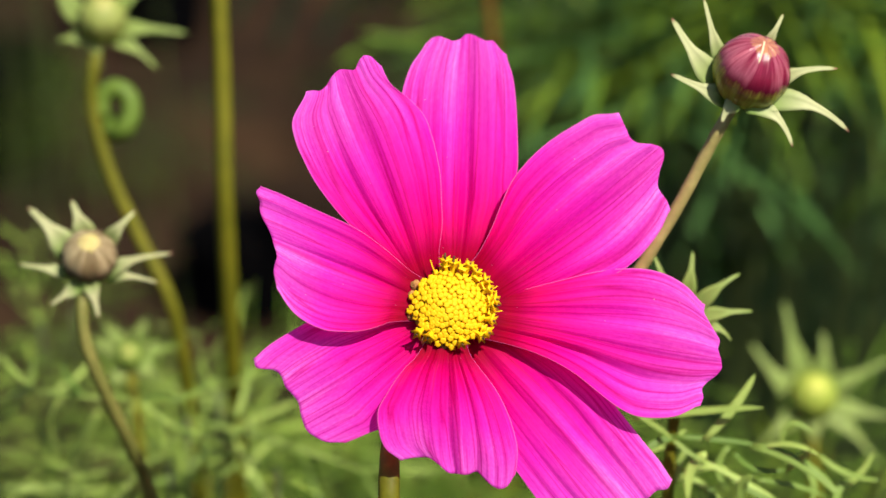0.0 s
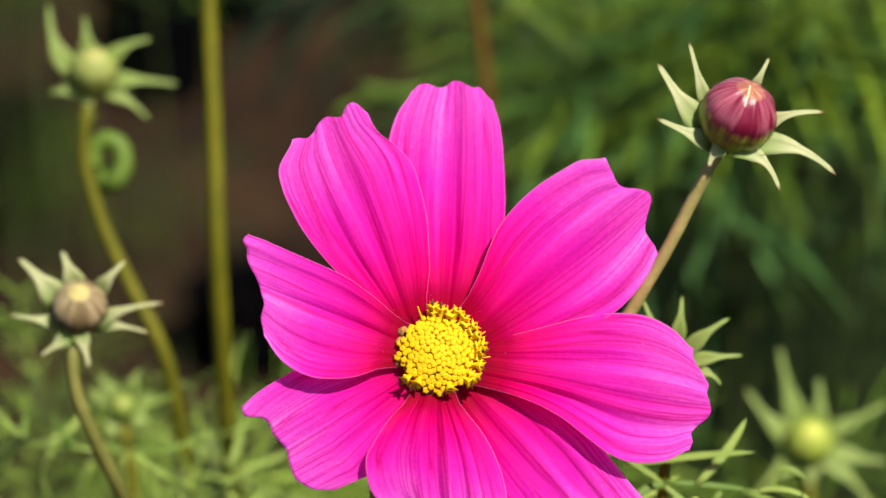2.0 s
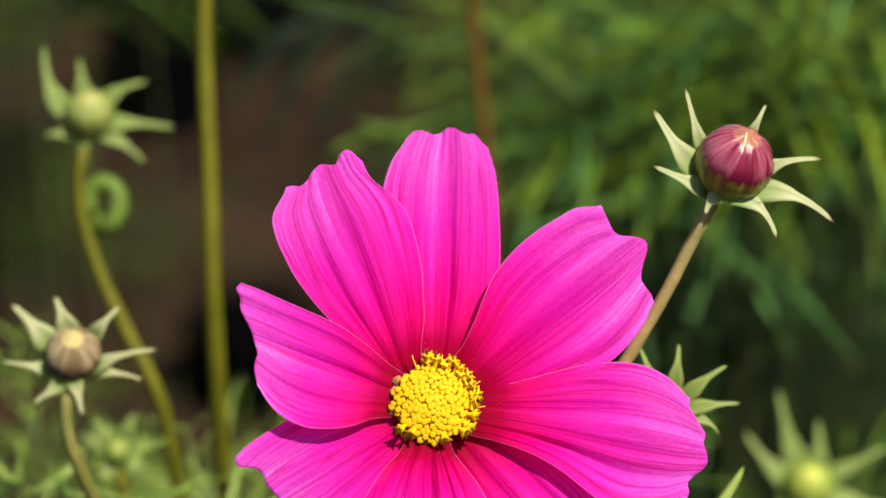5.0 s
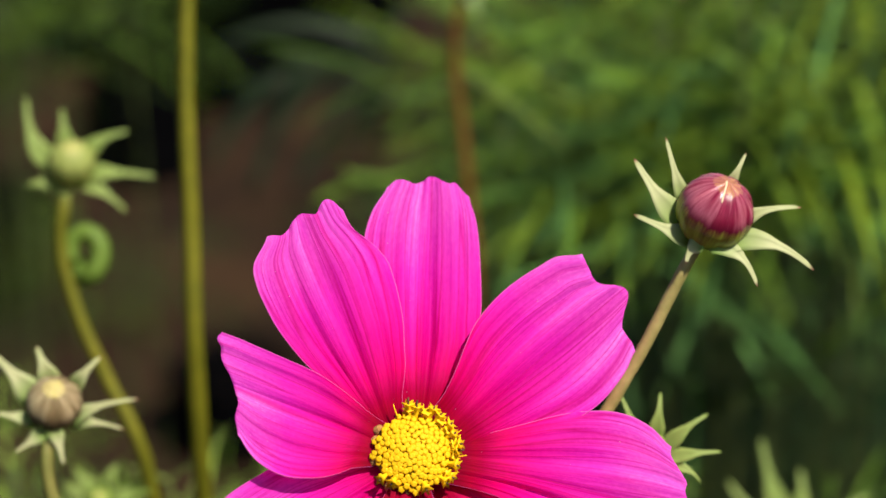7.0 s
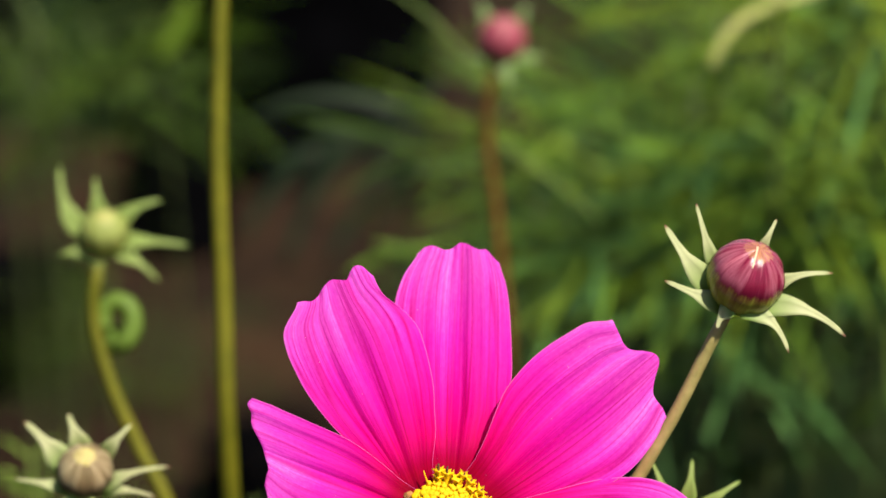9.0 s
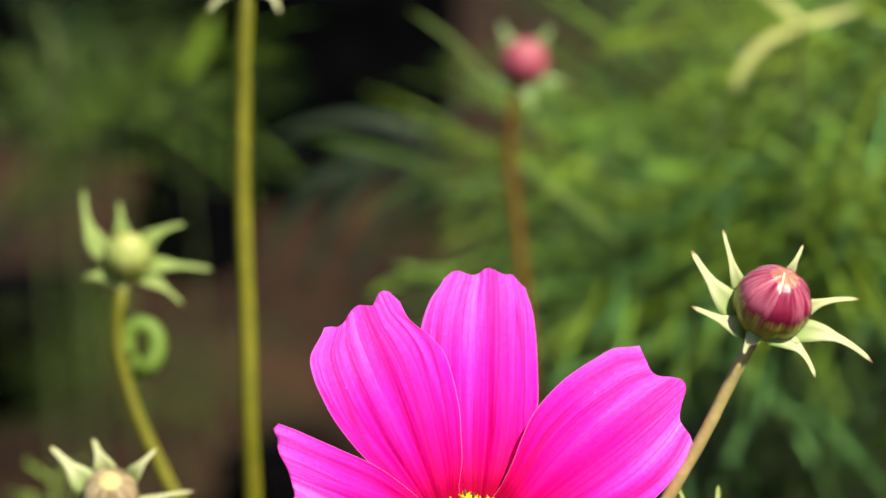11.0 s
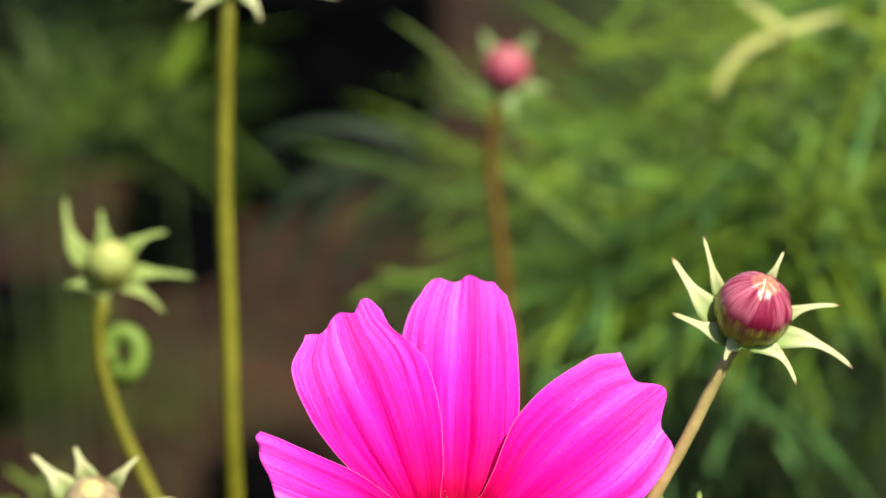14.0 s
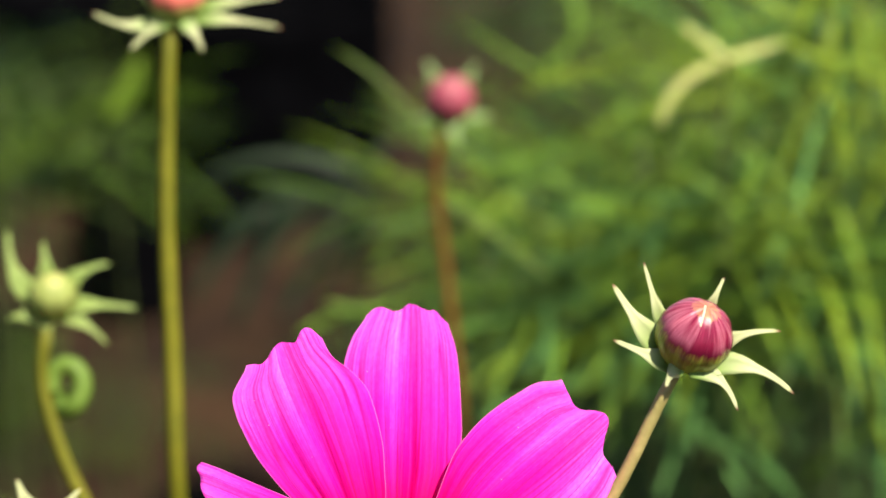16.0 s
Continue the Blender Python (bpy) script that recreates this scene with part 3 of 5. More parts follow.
    cup = [Vector((v.x, v.y, -v.z - 0.0034 - LEAN_X * v.x - LEAN_Y * v.y)) for v in dome(0.0058, 0.0052)[0]]
    receptacle = part("receptacle", (cup, [q[::-1] for q in dome(0.0058, 0.0052)[1]], None), SEPAL_DEEP, head, "green cup behind the petals")
    for i in range(8):
        a = 2 * math.pi * i / 8 + 0.3
        d = Vector((math.cos(a), math.sin(a), -LEAN_X * math.cos(a) - LEAN_Y * math.sin(a)))
        part("bract", blade(d * 0.0045 + Vector((0, 0, -0.0060)), d * 0.008 + Vector((0, 0, -0.0066)), d * 0.011 + Vector((0, 0, -0.0080)), 0.0028, (0, 0, 1), 7, "sepal"), SEPAL_DEEP, receptacle)
    turn = pose(*HEAD, *TILT)
    line = [Vector(p) for p in [(-0.0045, 0.3626, 0.4387), (-0.0071, 0.3693, 0.4295), (-0.0122, 0.3681, 0.4199), (-0.0151, 0.3547, 0.4171), (-0.0154, 0.3427, 0.4126)]]
    foot = line[-1] + Vector((0.004, 0.01, 0)) - Vector((0, 0, line[-1].z + 0.03))
    back_to = turn.inverted()
    part("stem", tube([back_to @ p for p in line + [(line[-1] + foot) / 2, foot]], 0.00135, 0.0022, 6, 12, 0.04), STEM, head, "olive green ribbed stem")
    tagged(part("stem_hairs", hairs([back_to @ p for p in line[1:]], 0.0015, 700, 3), STEM_TAN, head), kind="stuff")


make_flower()


# ---- buds ----
def bud_shape(radius, axis, squash=0.96, folds=8):
    """A round furled bud with shallow seams, its crown along the axis."""
    n, sides = 22, 48
    turn = Vector(axis).to_track_quat("Z", "Y").to_matrix()
    verts, faces, uvs = [], [], []
    for i in range(n + 1):
        a = math.pi * i / n
        for j in range(sides):
            b = 2 * math.pi * j / sides
            seam = 1 - 0.05 * math.sin(a) ** 0.5 * abs(math.cos(folds * b / 2 + 0.9 * a)) ** 9
            r = radius * seam * (1 + 0.04 * math.cos(a) ** 8)
            verts.append(turn @ Vector((r * math.sin(a) * math.cos(b), r * math.sin(a) * math.sin(b), -r * squash * math.cos(a))))
            uvs.append((abs(2 * j / sides - 1), i / n))
    for i in range(n):
        for j in range(sides):
            faces.append((i * sides + j, i * sides + (j + 1) % sides, (i + 1) * sides + (j + 1) % sides, (i + 1) * sides + j))
    return verts, faces, uvs


def make_bud(place, radius, axis, tips, body, leafy, stem, stem_mat, thick, label, leaves=(), curls=(), green=None, seam=()):
    """A bud on its stem: head, outer sepals by root, middle, tip, width and depth in millimetres from its centre, stem to the soil."""
    head = thing("cosmos_bud", place, label, "flower bud", TILT, "cosmos buds")
    ax = Vector(axis).normalized()
    part("bud_head", bud_shape(radius, ax), body, head)
    foot = -ax * radius
    collar = [v * 0.36 * radius for v in dome(1, 0.8)[0]]
    q = (-ax).to_track_quat("Z", "Y").to_matrix()
    part("collar", ([q @ v + foot * 0.80 for v in collar], dome(1, 0.8)[1], None), leafy, head, "green collar under the bud")
    # raised petal edges whose pale colour also stands for the sun's streak
    for edge in seam:
        way = [Vector((x, y, math.sqrt(1 - x * x - y * y))) * radius * 0.975 for x, y in edge]
        part("petal_edge", tube(way, 0.00026, 0.00016, 4, 6), CREAM, head, "folded petal edge on the crown, made pale for the sun's highlight")
    for bx, by, mx, my, tx, ty, w, bz in tips:
        root, mid, tip = Vector((bx, by, bz)) * 0.001, Vector((mx, my, bz * 0.3 + 0.6)) * 0.001, Vector((tx, ty, bz * 0.4 - 0.5)) * 0.001
        mid = mid * 2 - (root + tip) / 2
        root = root.lerp(foot * 0.9, 0.30)
        part("sepal", blade(root, mid, tip, w * 0.001 * 1.15, Vector((0, 0, 1)) + ax * 0.6, 12, "sepal", 0.35), leafy, head)
    for row in leaves:
        inv = pose(*place, *TILT).inverted()
        part("leaf", join([blade(inv @ Vector(a), inv @ (Vector(b) * 2 - (Vector(a) + Vector(c)) / 2), inv @ Vector(c), w, (0.15, 0.5, 0.8), 8) for a, b, c, w in row]), green or LEAF_NEAR, head, "feathery light green leaf")
    for row in curls:
        inv = pose(*place, *TILT).inverted()
        part("leaf", tube([inv @ Vector(p) for p in row], 0.0021, 0.0025, 5, 8), LEAF_CURL, head, "young leaf curled into a ring")
    pts = [Vector(p) for p in stem]
    end = pts[-1] + (pts[-1] - pts[-2]) * 0.3
    low = Vector((end.x, end.y + 0.01, 0))
    pts += [low + Vector((0, 0, end.z * k - 0.03 * (1 - k))) for k in (0.8, 0.5, 0.2, 0)]
    inv = pose(*place, *TILT).inverted()
    start = foot * 0.85
    part("stem", tube([start] + [inv @ p for p in pts], thick, thick * 1.25, 6, 12, 0.04), stem_mat, head, "slender stem")
    tagged(part("stem_hairs", hairs([start] + [inv @ p for p in pts[:len(stem)]], thick, 420, 7, 0.0005), stem_mat, head), kind="stuff")
    return head


LEAVES_LEFT = [[
    ((-0.0797, 0.4388, 0.3793), (-0.0877, 0.4431, 0.3783), (-0.0961, 0.4509, 0.3745), 0.0013),
    ((-0.0939, 0.4394, 0.3805), (-0.0982, 0.4431, 0.3783), (-0.1046, 0.4497, 0.3720), 0.0012),
    ((-0.0939, 0.4395, 0.3808), (-0.0990, 0.4454, 0.3831), (-0.1046, 0.4547, 0.3826), 0.0011),
    ((-0.0939, 0.4396, 0.3811), (-0.0949, 0.4450, 0.3824), (-0.0955, 0.4540, 0.3810), 0.0010),
    ((-0.0960, 0.4387, 0.3791), (-0.1006, 0.4411, 0.3739), (-0.1049, 0.4479, 0.3680), 0.0010),
    ((-0.0878, 0.4388, 0.3793), (-0.0910, 0.4404, 0.3725), (-0.0902, 0.4455, 0.3629), 0.0010),
    ((-0.0834, 0.4393, 0.3803), (-0.0865, 0.4442, 0.3805), (-0.0901, 0.4537, 0.3805), 0.0014)], [
    ((-0.0782, 0.4396, 0.3811), (-0.0760, 0.4428, 0.3776), (-0.0722, 0.4499, 0.3724), 0.0014),
    ((-0.0705, 0.4386, 0.3788), (-0.0643, 0.4403, 0.3722), (-0.0564, 0.4468, 0.3657), 0.0012),
    ((-0.0552, 0.4355, 0.3722), (-0.0511, 0.4392, 0.3700), (-0.0474, 0.4476, 0.3674), 0.0010),
    ((-0.0704, 0.4387, 0.3790), (-0.0665, 0.4430, 0.3780), (-0.0635, 0.4502, 0.3727), 0.0010),
    ((-0.0666, 0.4373, 0.3761), (-0.0654, 0.4382, 0.3677), (-0.0640, 0.4439, 0.3594), 0.0010),
    ((-0.0726, 0.4382, 0.3780), (-0.0739, 0.4398, 0.3710), (-0.0740, 0.4445, 0.3609), 0.0014),
    ((-0.0634, 0.4365, 0.3744), (-0.0593, 0.4388, 0.3691), (-0.0580, 0.4439, 0.3594), 0.0010),
    ((-0.0552, 0.4354, 0.3721), (-0.0496, 0.4375, 0.3662), (-0.0447, 0.4442, 0.3600), 0.0010),
    ((-0.0652, 0.4386, 0.3787), (-0.0593, 0.4433, 0.3787), (-0.0540, 0.4526, 0.3780), 0.0010),
    ((-0.0773, 0.4407, 0.3835), (-0.0774, 0.4439, 0.3799), (-0.0774, 0.4505, 0.3736), 0.0011)], [
    ((-0.0834, 0.4588, 0.3654), (-0.0873, 0.4598, 0.3577), (-0.0933, 0.4634, 0.3459), 0.0021),
    ((-0.1069, 0.4514, 0.3495), (-0.0937, 0.4551, 0.3476), (-0.0808, 0.4618, 0.3422), 0.0021),
    ((-0.0525, 0.4581, 0.3640), (-0.0509, 0.4645, 0.3677), (-0.0502, 0.4746, 0.3696), 0.0014),
    ((-0.0640, 0.4512, 0.3491), (-0.0603, 0.4585, 0.3550), (-0.0511, 0.4680, 0.3555), 0.0012),
    ((-0.0576, 0.4506, 0.3479), (-0.0552, 0.4566, 0.3508), (-0.0482, 0.4654, 0.3501), 0.0012),
    ((-0.0500, 0.4517, 0.3502), (-0.0488, 0.4579, 0.3536), (-0.0433, 0.4674, 0.3544), 0.0013),
    ((-0.0740, 0.4505, 0.3476), (-0.0682, 0.4560, 0.3497), (-0.0598, 0.4630, 0.3449), 0.0012),
    ((-0.0930, 0.4608, 0.3697), (-0.0879, 0.4661, 0.3711), (-0.0853, 0.4762, 0.3731), 0.0011),
    ((-0.0740, 0.4629, 0.3742), (-0.0702, 0.4681, 0.3756), (-0.0653, 0.4762, 0.3731), 0.0011)]]
LEAVES_RIGHT = [[
    ((0.0296, 0.3852, 0.4043), (0.0433, 0.3843, 0.4066), (0.0538, 0.3830, 0.4080), 0.0016),
    ((0.0432, 0.3836, 0.4009), (0.0487, 0.3870, 0.4058), (0.0529, 0.3906, 0.4111), 0.0018),
    ((0.0296, 0.3857, 0.4055), (0.0342, 0.3829, 0.4037), (0.0367, 0.3804, 0.4027), 0.0013),
    ((0.0371, 0.3837, 0.4011), (0.0335, 0.3820, 0.4008), (0.0311, 0.3800, 0.3995), 0.0019),
    ((0.0371, 0.3836, 0.4009), (0.0398, 0.3822, 0.3990), (0.0427, 0.3810, 0.3977), 0.0012),
    ((0.0435, 0.3824, 0.3984), (0.0405, 0.3814, 0.3955), (0.0401, 0.3790, 0.3897), 0.0020),
    ((0.0371, 0.3838, 0.4014), (0.0479, 0.3847, 0.3999), (0.0545, 0.3855, 0.3981), 0.0013),
    ((0.0424, 0.3819, 0.3974), (0.0498, 0.3800, 0.3941), (0.0567, 0.3781, 0.3910), 0.0014),
    ((0.0520, 0.3830, 0.3997), (0.0611, 0.3791, 0.3980), (0.0681, 0.3739, 0.3935), 0.0026),
    ((0.0488, 0.3825, 0.3985), (0.0533, 0.3827, 0.3947), (0.0595, 0.3845, 0.3940), 0.0014),
    ((0.0584, 0.3811, 0.3956), (0.0611, 0.3796, 0.3990), (0.0625, 0.3780, 0.4021), 0.0014),
    ((0.0499, 0.3785, 0.3900), (0.0501, 0.3789, 0.3938), (0.0521, 0.3785, 0.3959), 0.0021),
    ((0.0530, 0.3803, 0.3939), (0.0598, 0.3820, 0.3919), (0.0671, 0.3831, 0.3885), 0.0013),
    ((0.0541, 0.3829, 0.3995), (0.0590, 0.3806, 0.4014), (0.0638, 0.3772, 0.4011), 0.0013)], [
    ((0.0285, 0.3957, 0.3962), (0.0316, 0.3927, 0.3942), (0.0358, 0.3892, 0.3912), 0.0014),
    ((0.0361, 0.3925, 0.3892), (0.0428, 0.3920, 0.3870), (0.0494, 0.3902, 0.3817), 0.0014),
    ((0.0405, 0.3939, 0.3922), (0.0394, 0.3923, 0.3894), (0.0372, 0.3897, 0.3845), 0.0015),
    ((0.0493, 0.3943, 0.3932), (0.0471, 0.3924, 0.3893), (0.0493, 0.3904, 0.3854), 0.0014),
    ((0.0669, 0.3936, 0.3916), (0.0719, 0.3900, 0.3895), (0.0780, 0.3874, 0.3897), 0.0015),
    ((0.0701, 0.3906, 0.3853), (0.0743, 0.3909, 0.3889), (0.0768, 0.3917, 0.3935), 0.0014),
    ((0.0449, 0.3911, 0.3863), (0.0460, 0.3899, 0.3845), (0.0437, 0.3882, 0.3817), 0.0015),
    ((0.0318, 0.3939, 0.3922), (0.0361, 0.3941, 0.3934), (0.0410, 0.3953, 0.3965), 0.0015),
    ((0.0592, 0.3943, 0.3932), (0.0612, 0.3953, 0.3977), (0.0654, 0.3935, 0.3962), 0.0015),
    ((0.0471, 0.3930, 0.3902), (0.0536, 0.3902, 0.3856), (0.0612, 0.3883, 0.3829), 0.0015),
    ((0.0394, 0.3916, 0.3873), (0.0438, 0.3923, 0.3894), (0.0492, 0.3921, 0.3895), 0.0014),
    ((0.0636, 0.3930, 0.3902), (0.0658, 0.3915, 0.3860), (0.0648, 0.3901, 0.3818), 0.0015),
    ((0.0723, 0.3916, 0.3873), (0.0697, 0.3881, 0.3855), (0.0704, 0.3846, 0.3839), 0.0016)]]
make_bud((0.0486, 0.3889, 0.4727), 0.0070, (0.30, 0.66, 0.69), [
         (-7.0, -2.0, -10.4, 3.0, -14.0, 9.7, 4.2, -3.0), (-6.0, 2.7, -7.0, 6.7, -8.3, 13.5, 2.5, -4.0),
         (2.8, 4.5, 4.2, 7.3, 6.0, 10.6, 2.0, -5.0), (4.6, -4.0, 8.0, -0.3, 15.6, 0.7, 3.0, -3.0),
         (2.3, -6.5, 9.8, -5.9, 17.3, -10.6, 3.7, 1.0), (-1.0, -7.3, 4.0, -8.1, 7.1, -13.4, 2.9, 4.2),
         (-2.6, -6.5, -4.4, -6.9, -5.4, -9.1, 2.9, 4.6), (-5.4, -5.3, -8.6, -3.3, -14.3, -0.3, 3.5, -1.0)],
         BUD_RED, SEPAL, [(0.0444, 0.3878, 0.4646), (0.0408, 0.3870, 0.4573), (0.0368, 0.3859, 0.4490), (0.0308, 0.3847, 0.4379), (0.0273, 0.3840, 0.4308)], STEM_TAN, 0.00105,
         "closed maroon cosmos bud with eight spreading pale green sepals", LEAVES_RIGHT, (), None, [((0.24, 0.72), (0.20, 0.58), (0.13, 0.38), (0.06, 0.16))])
make_bud((-0.0756, 0.4144, 0.4244), 0.0056, (0.12, 0.55, 0.8), [
         (-5.5, 1.7, -7.5, 5.2, -12.3, 9.8, 4.7, -3.0), (-0.9, 5.5, -2.0, 7.8, -3.8, 11.2, 3.9, -4.0),
         (4.1, 3.9, 6.0, 6.1, 8.8, 9.1, 2.9, -4.0), (4.1, -5.0, 8.0, -1.1, 16.4, 0.7, 2.7, -1.0),
         (4.7, -5.0, 8.0, -3.9, 13.5, -5.2, 2.0, -2.0), (0.2, -5.5, 1.1, -7.8, 2.0, -11.9, 2.9, 4.0),
         (-2.0, -6.7, -4.4, -7.6, -7.5, -9.4, 2.7, 3.6), (-4.8, -3.9, -8.1, -2.5, -14.2, -1.4, 2.4, -2.0)],
         BUD_BROWN, SEPAL, [(-0.0770, 0.4111, 0.4173), (-0.0765, 0.4076, 0.4098), (-0.0732, 0.4066, 0.3990), (-0.0687, 0.4101, 0.3828), (-0.0667, 0.4161, 0.3684)], STEM_GREEN, 0.00125,
         "brownish cosmos bud with pale green sepals on a tan stem", LEAVES_LEFT)
make_bud((-0.0833, 0.5013, 0.4429), 0.0057, (0.15, 0.6, 0.75), [
         (-6.1, 1.1, -9.1, 6.1, -10.5, 15.6, 4.4, -2.1), (-2.0, 4.9, -1.8, 8.1, -2.5, 12.8, 3.6, -3.2),
         (3.7, 2.3, 6.7, 5.5, 12.8, 7.4, 3.8, -2.1), (3.1, -2.8, 9.4, -2.1, 19.4, -3.1, 3.8, -1.1),
         (2.4, -4.8, 7.5, -6.7, 12.3, -11.1, 3.0, 0.0), (-1.4, -5.4, -1.4, -7.3, -0.5, -11.1, 3.6, 0.5),
         (-3.3, -4.8, -7.1, -4.4, -10.4, -4.8, 3.2, -1.1)],
         BUD_PALE, SEPAL_OLIVE, [(-0.0852, 0.4975, 0.4342), (-0.0859, 0.4940, 0.4254), (-0.0820, 0.4884, 0.4111), (-0.0757, 0.4830, 0.3979), (-0.0675, 0.4763, 0.3813)], STEM, 0.00143,
         "small green cosmos bud with long deep green sepals", (),
         [[(-0.0846, 0.4970, 0.4211), (-0.0841, 0.4989, 0.4250), (-0.0813, 0.4997, 0.4269), (-0.0784, 0.4991, 0.4255), (-0.0775, 0.4973, 0.4218), (-0.0793, 0.4957, 0.4183), (-0.0826, 0.4985, 0.4168), (-0.0840, 0.5016, 0.4184), (-0.0828, 0.5024, 0.4201)]])
make_bud((-0.0527, 0.5116, 0.5094), 0.0068, (0.05, 0.75, 0.6), [
         (-1.5, -6.7, -5.9, -8.5, -10.2, -12.5, 3.3, 4.6), (1.6, -6.7, 4.1, -9.1, 5.7, -13.0, 3.0, 4.6),
         (-5.3, -5.4, -10.9, -6.7, -18.8, -3.2, 2.8, -1.1), (4.8, -5.4, 12.3, -6.0, 23.1, -7.5, 2.8, -1.1),
         (6.0, -2.2, 13.6, -1.6, 22.9, -0.5, 2.8, -2.1), (-5.3, -1.0, -9.0, 2.8, -14.0, 6.5, 3.0, -3.2),
         (-1.5, 4.0, -1.5, 7.7, -1.5, 12.7, 3.3, -4.2), (3.5, 2.8, 7.2, 6.5, 11.0, 10.3, 3.0, -4.2)],
         BUD_CORAL, SEPAL, [(-0.0544, 0.5083, 0.4996), (-0.0555, 0.5018, 0.4800), (-0.0559, 0.4946, 0.4587), (-0.0552, 0.4858, 0.4325), (-0.0549, 0.4771, 0.4064)], STEM, 0.00178,
         "coral cosmos bud on a tall straight olive stem")
make_bud((0.0092, 0.6529, 0.4470), 0.0069, (0.05, 0.6, 0.75), [
         (-3.7, 5.7, -5.3, 8.2, -6.6, 11.7, 3.9, -4.1), (4.4, 4.9, 6.0, 7.4, 7.7, 10.5, 3.9, -4.1),
         (4.4, -4.9, 7.7, -5.7, 11.7, -4.9, 3.6, 0.0), (-3.7, -4.9, -6.9, -5.7, -10.5, -4.9, 3.6, 0.0),
         (0.0, -7.4, 1.1, -10.5, 1.9, -14.3, 3.9, 1.0)],
         BUD_PINK, SEPAL_DEEP, [(0.0057, 0.6487, 0.4352), (0.0047, 0.6433, 0.4199), (0.0065, 0.6380, 0.4044), (0.0086, 0.6306, 0.3829), (0.0100, 0.6253, 0.3676)], STEM_RED, 0.00143,
         "pink cosmos bud on a reddish brown stem", [[
    ((0.0055, 0.6466, 0.4289), (-0.0059, 0.6527, 0.4476), (-0.0244, 0.6574, 0.4621), 0.0023),
    ((0.0048, 0.6438, 0.4211), (0.0215, 0.6406, 0.4095), (0.0385, 0.6365, 0.3957), 0.0021),
    ((0.0035, 0.6440, 0.4214), (-0.0015, 0.6451, 0.4168), (-0.0073, 0.6463, 0.4131), 0.0041),
    ((0.0037, 0.6446, 0.4236), (0.0101, 0.6484, 0.4285), (0.0135, 0.6524, 0.4339), 0.0029)]], (), LEAF_OLIVE)
make_bud((0.0840, 0.5017, 0.3459), 0.0061, (0.05, 0.5, 0.85), [
         (-4.5, 1.0, -9.6, 5.4, -14.8, 12.8, 4.6, -2.1), (-2.1, 5.0, -4.6, 12.2, -6.6, 22.9, 4.8, -3.2),
         (2.0, 5.0, 3.0, 9.4, 2.6, 15.4, 4.6, -3.2), (4.9, 1.6, 10.6, 4.9, 19.8, 9.2, 4.2, -2.1),
         (5.5, -2.0, 12.0, -3.9, 19.8, -5.2, 4.2, -1.1), (3.7, -4.9, 9.6, -8.6, 16.3, -17.3, 3.8, 1.0),
         (-4.2, -4.5, -8.6, -8.0, -13.2, -12.5, 4.0, 1.0), (0.0, -5.3, 0.3, -8.6, 0.0, -13.8, 4.4, 2.1)],
         BUD_GREEN, SEPAL_OLIVE, [(0.0840, 0.4965, 0.3346), (0.0846, 0.4900, 0.3209), (0.0860, 0.4842, 0.3084)], STEM, 0.0014,
         "yellow green cosmos bud with long narrow sepals")
make_bud((0.0376, 0.3894, 0.4253), 0.0040, (0.1, 0.6, 0.75), [
         (-1.6, 1.9, -2.9, 6.1, -4.6, 10.5, 2.3, -2.0), (2.3, 2.9, 2.5, 6.6, 2.9, 10.8, 2.7, -3.0),
         (4.7, 0.8, 7.4, 4.0, 11.7, 6.7, 2.7, -2.0), (5.3, -1.3, 9.0, -0.5, 14.0, -0.3, 2.5, -1.0),
         (4.7, -2.8, 7.9, -3.6, 9.9, -5.9, 1.9, 0.0), (0.0, -2.8, -1.1, -4.4, -2.1, -6.5, 2.3, 0.0)],
         BUD_GREEN, SEPAL_OLIVE, [(0.0395, 0.3889, 0.4170), (0.0374, 0.3870, 0.4011), (0.0368, 0.3850, 0.3849)], STEM, 0.0010,
         "small green cosmos bud with fine red-tipped sepals behind the open flower")
make_bud((-0.0785, 0.4772, 0.3697), 0.0033, (0.1, 0.4, 0.9), [
         (-3.0, 1.3, -5.6, 2.6, -8.6, 4.2, 3.4, -2.0), (-1.7, 3.3, -3.9, 5.5, -6.0, 7.5, 3.4, -2.0),
         (1.6, 3.3, 2.9, 6.5, 4.4, 9.1, 3.1, -2.0), (3.5, 0.7, 6.1, 2.0, 8.1, 2.9, 3.1, -1.0),
         (2.9, -2.6, 5.5, -3.9, 7.8, -4.9, 3.1, 0.0), (-1.7, -3.3, -3.0, -5.9, -3.9, -8.1, 3.1, 0.0)],
         BUD_TINY, SEPAL_OLIVE, [(-0.0776, 0.4739, 0.3626), (-0.0757, 0.4678, 0.3496), (-0.0741, 0.4607, 0.3343)], STEM, 0.0011,
         "tiny yellow green cosmos bud among feathery leaves")
make_bud((-0.0580, 0.4883, 0.3463), 0.0042, (0.1, 0.4, 0.9), [
         (-3.4, 1.3, -6.1, 4.0, -9.2, 6.1, 3.5, -2.0), (-1.3, 4.0, -2.7, 7.4, -4.0, 10.4, 3.5, -2.0),
         (2.7, 2.7, 4.0, 5.4, 5.7, 7.7, 3.5, -2.0), (4.0, -0.7, 6.1, -1.3, 8.8, -2.3, 3.2, -1.0),
         (-2.0, -4.0, -3.4, -6.1, -5.4, -7.7, 3.2, 0.0)],
         BUD_TINY, SEPAL_OLIVE, [(-0.0573, 0.4841, 0.3372), (-0.0567, 0.4784, 0.3249)], STEM, 0.0011,
         "tiny yellow green cosmos bud among feathery leaves")


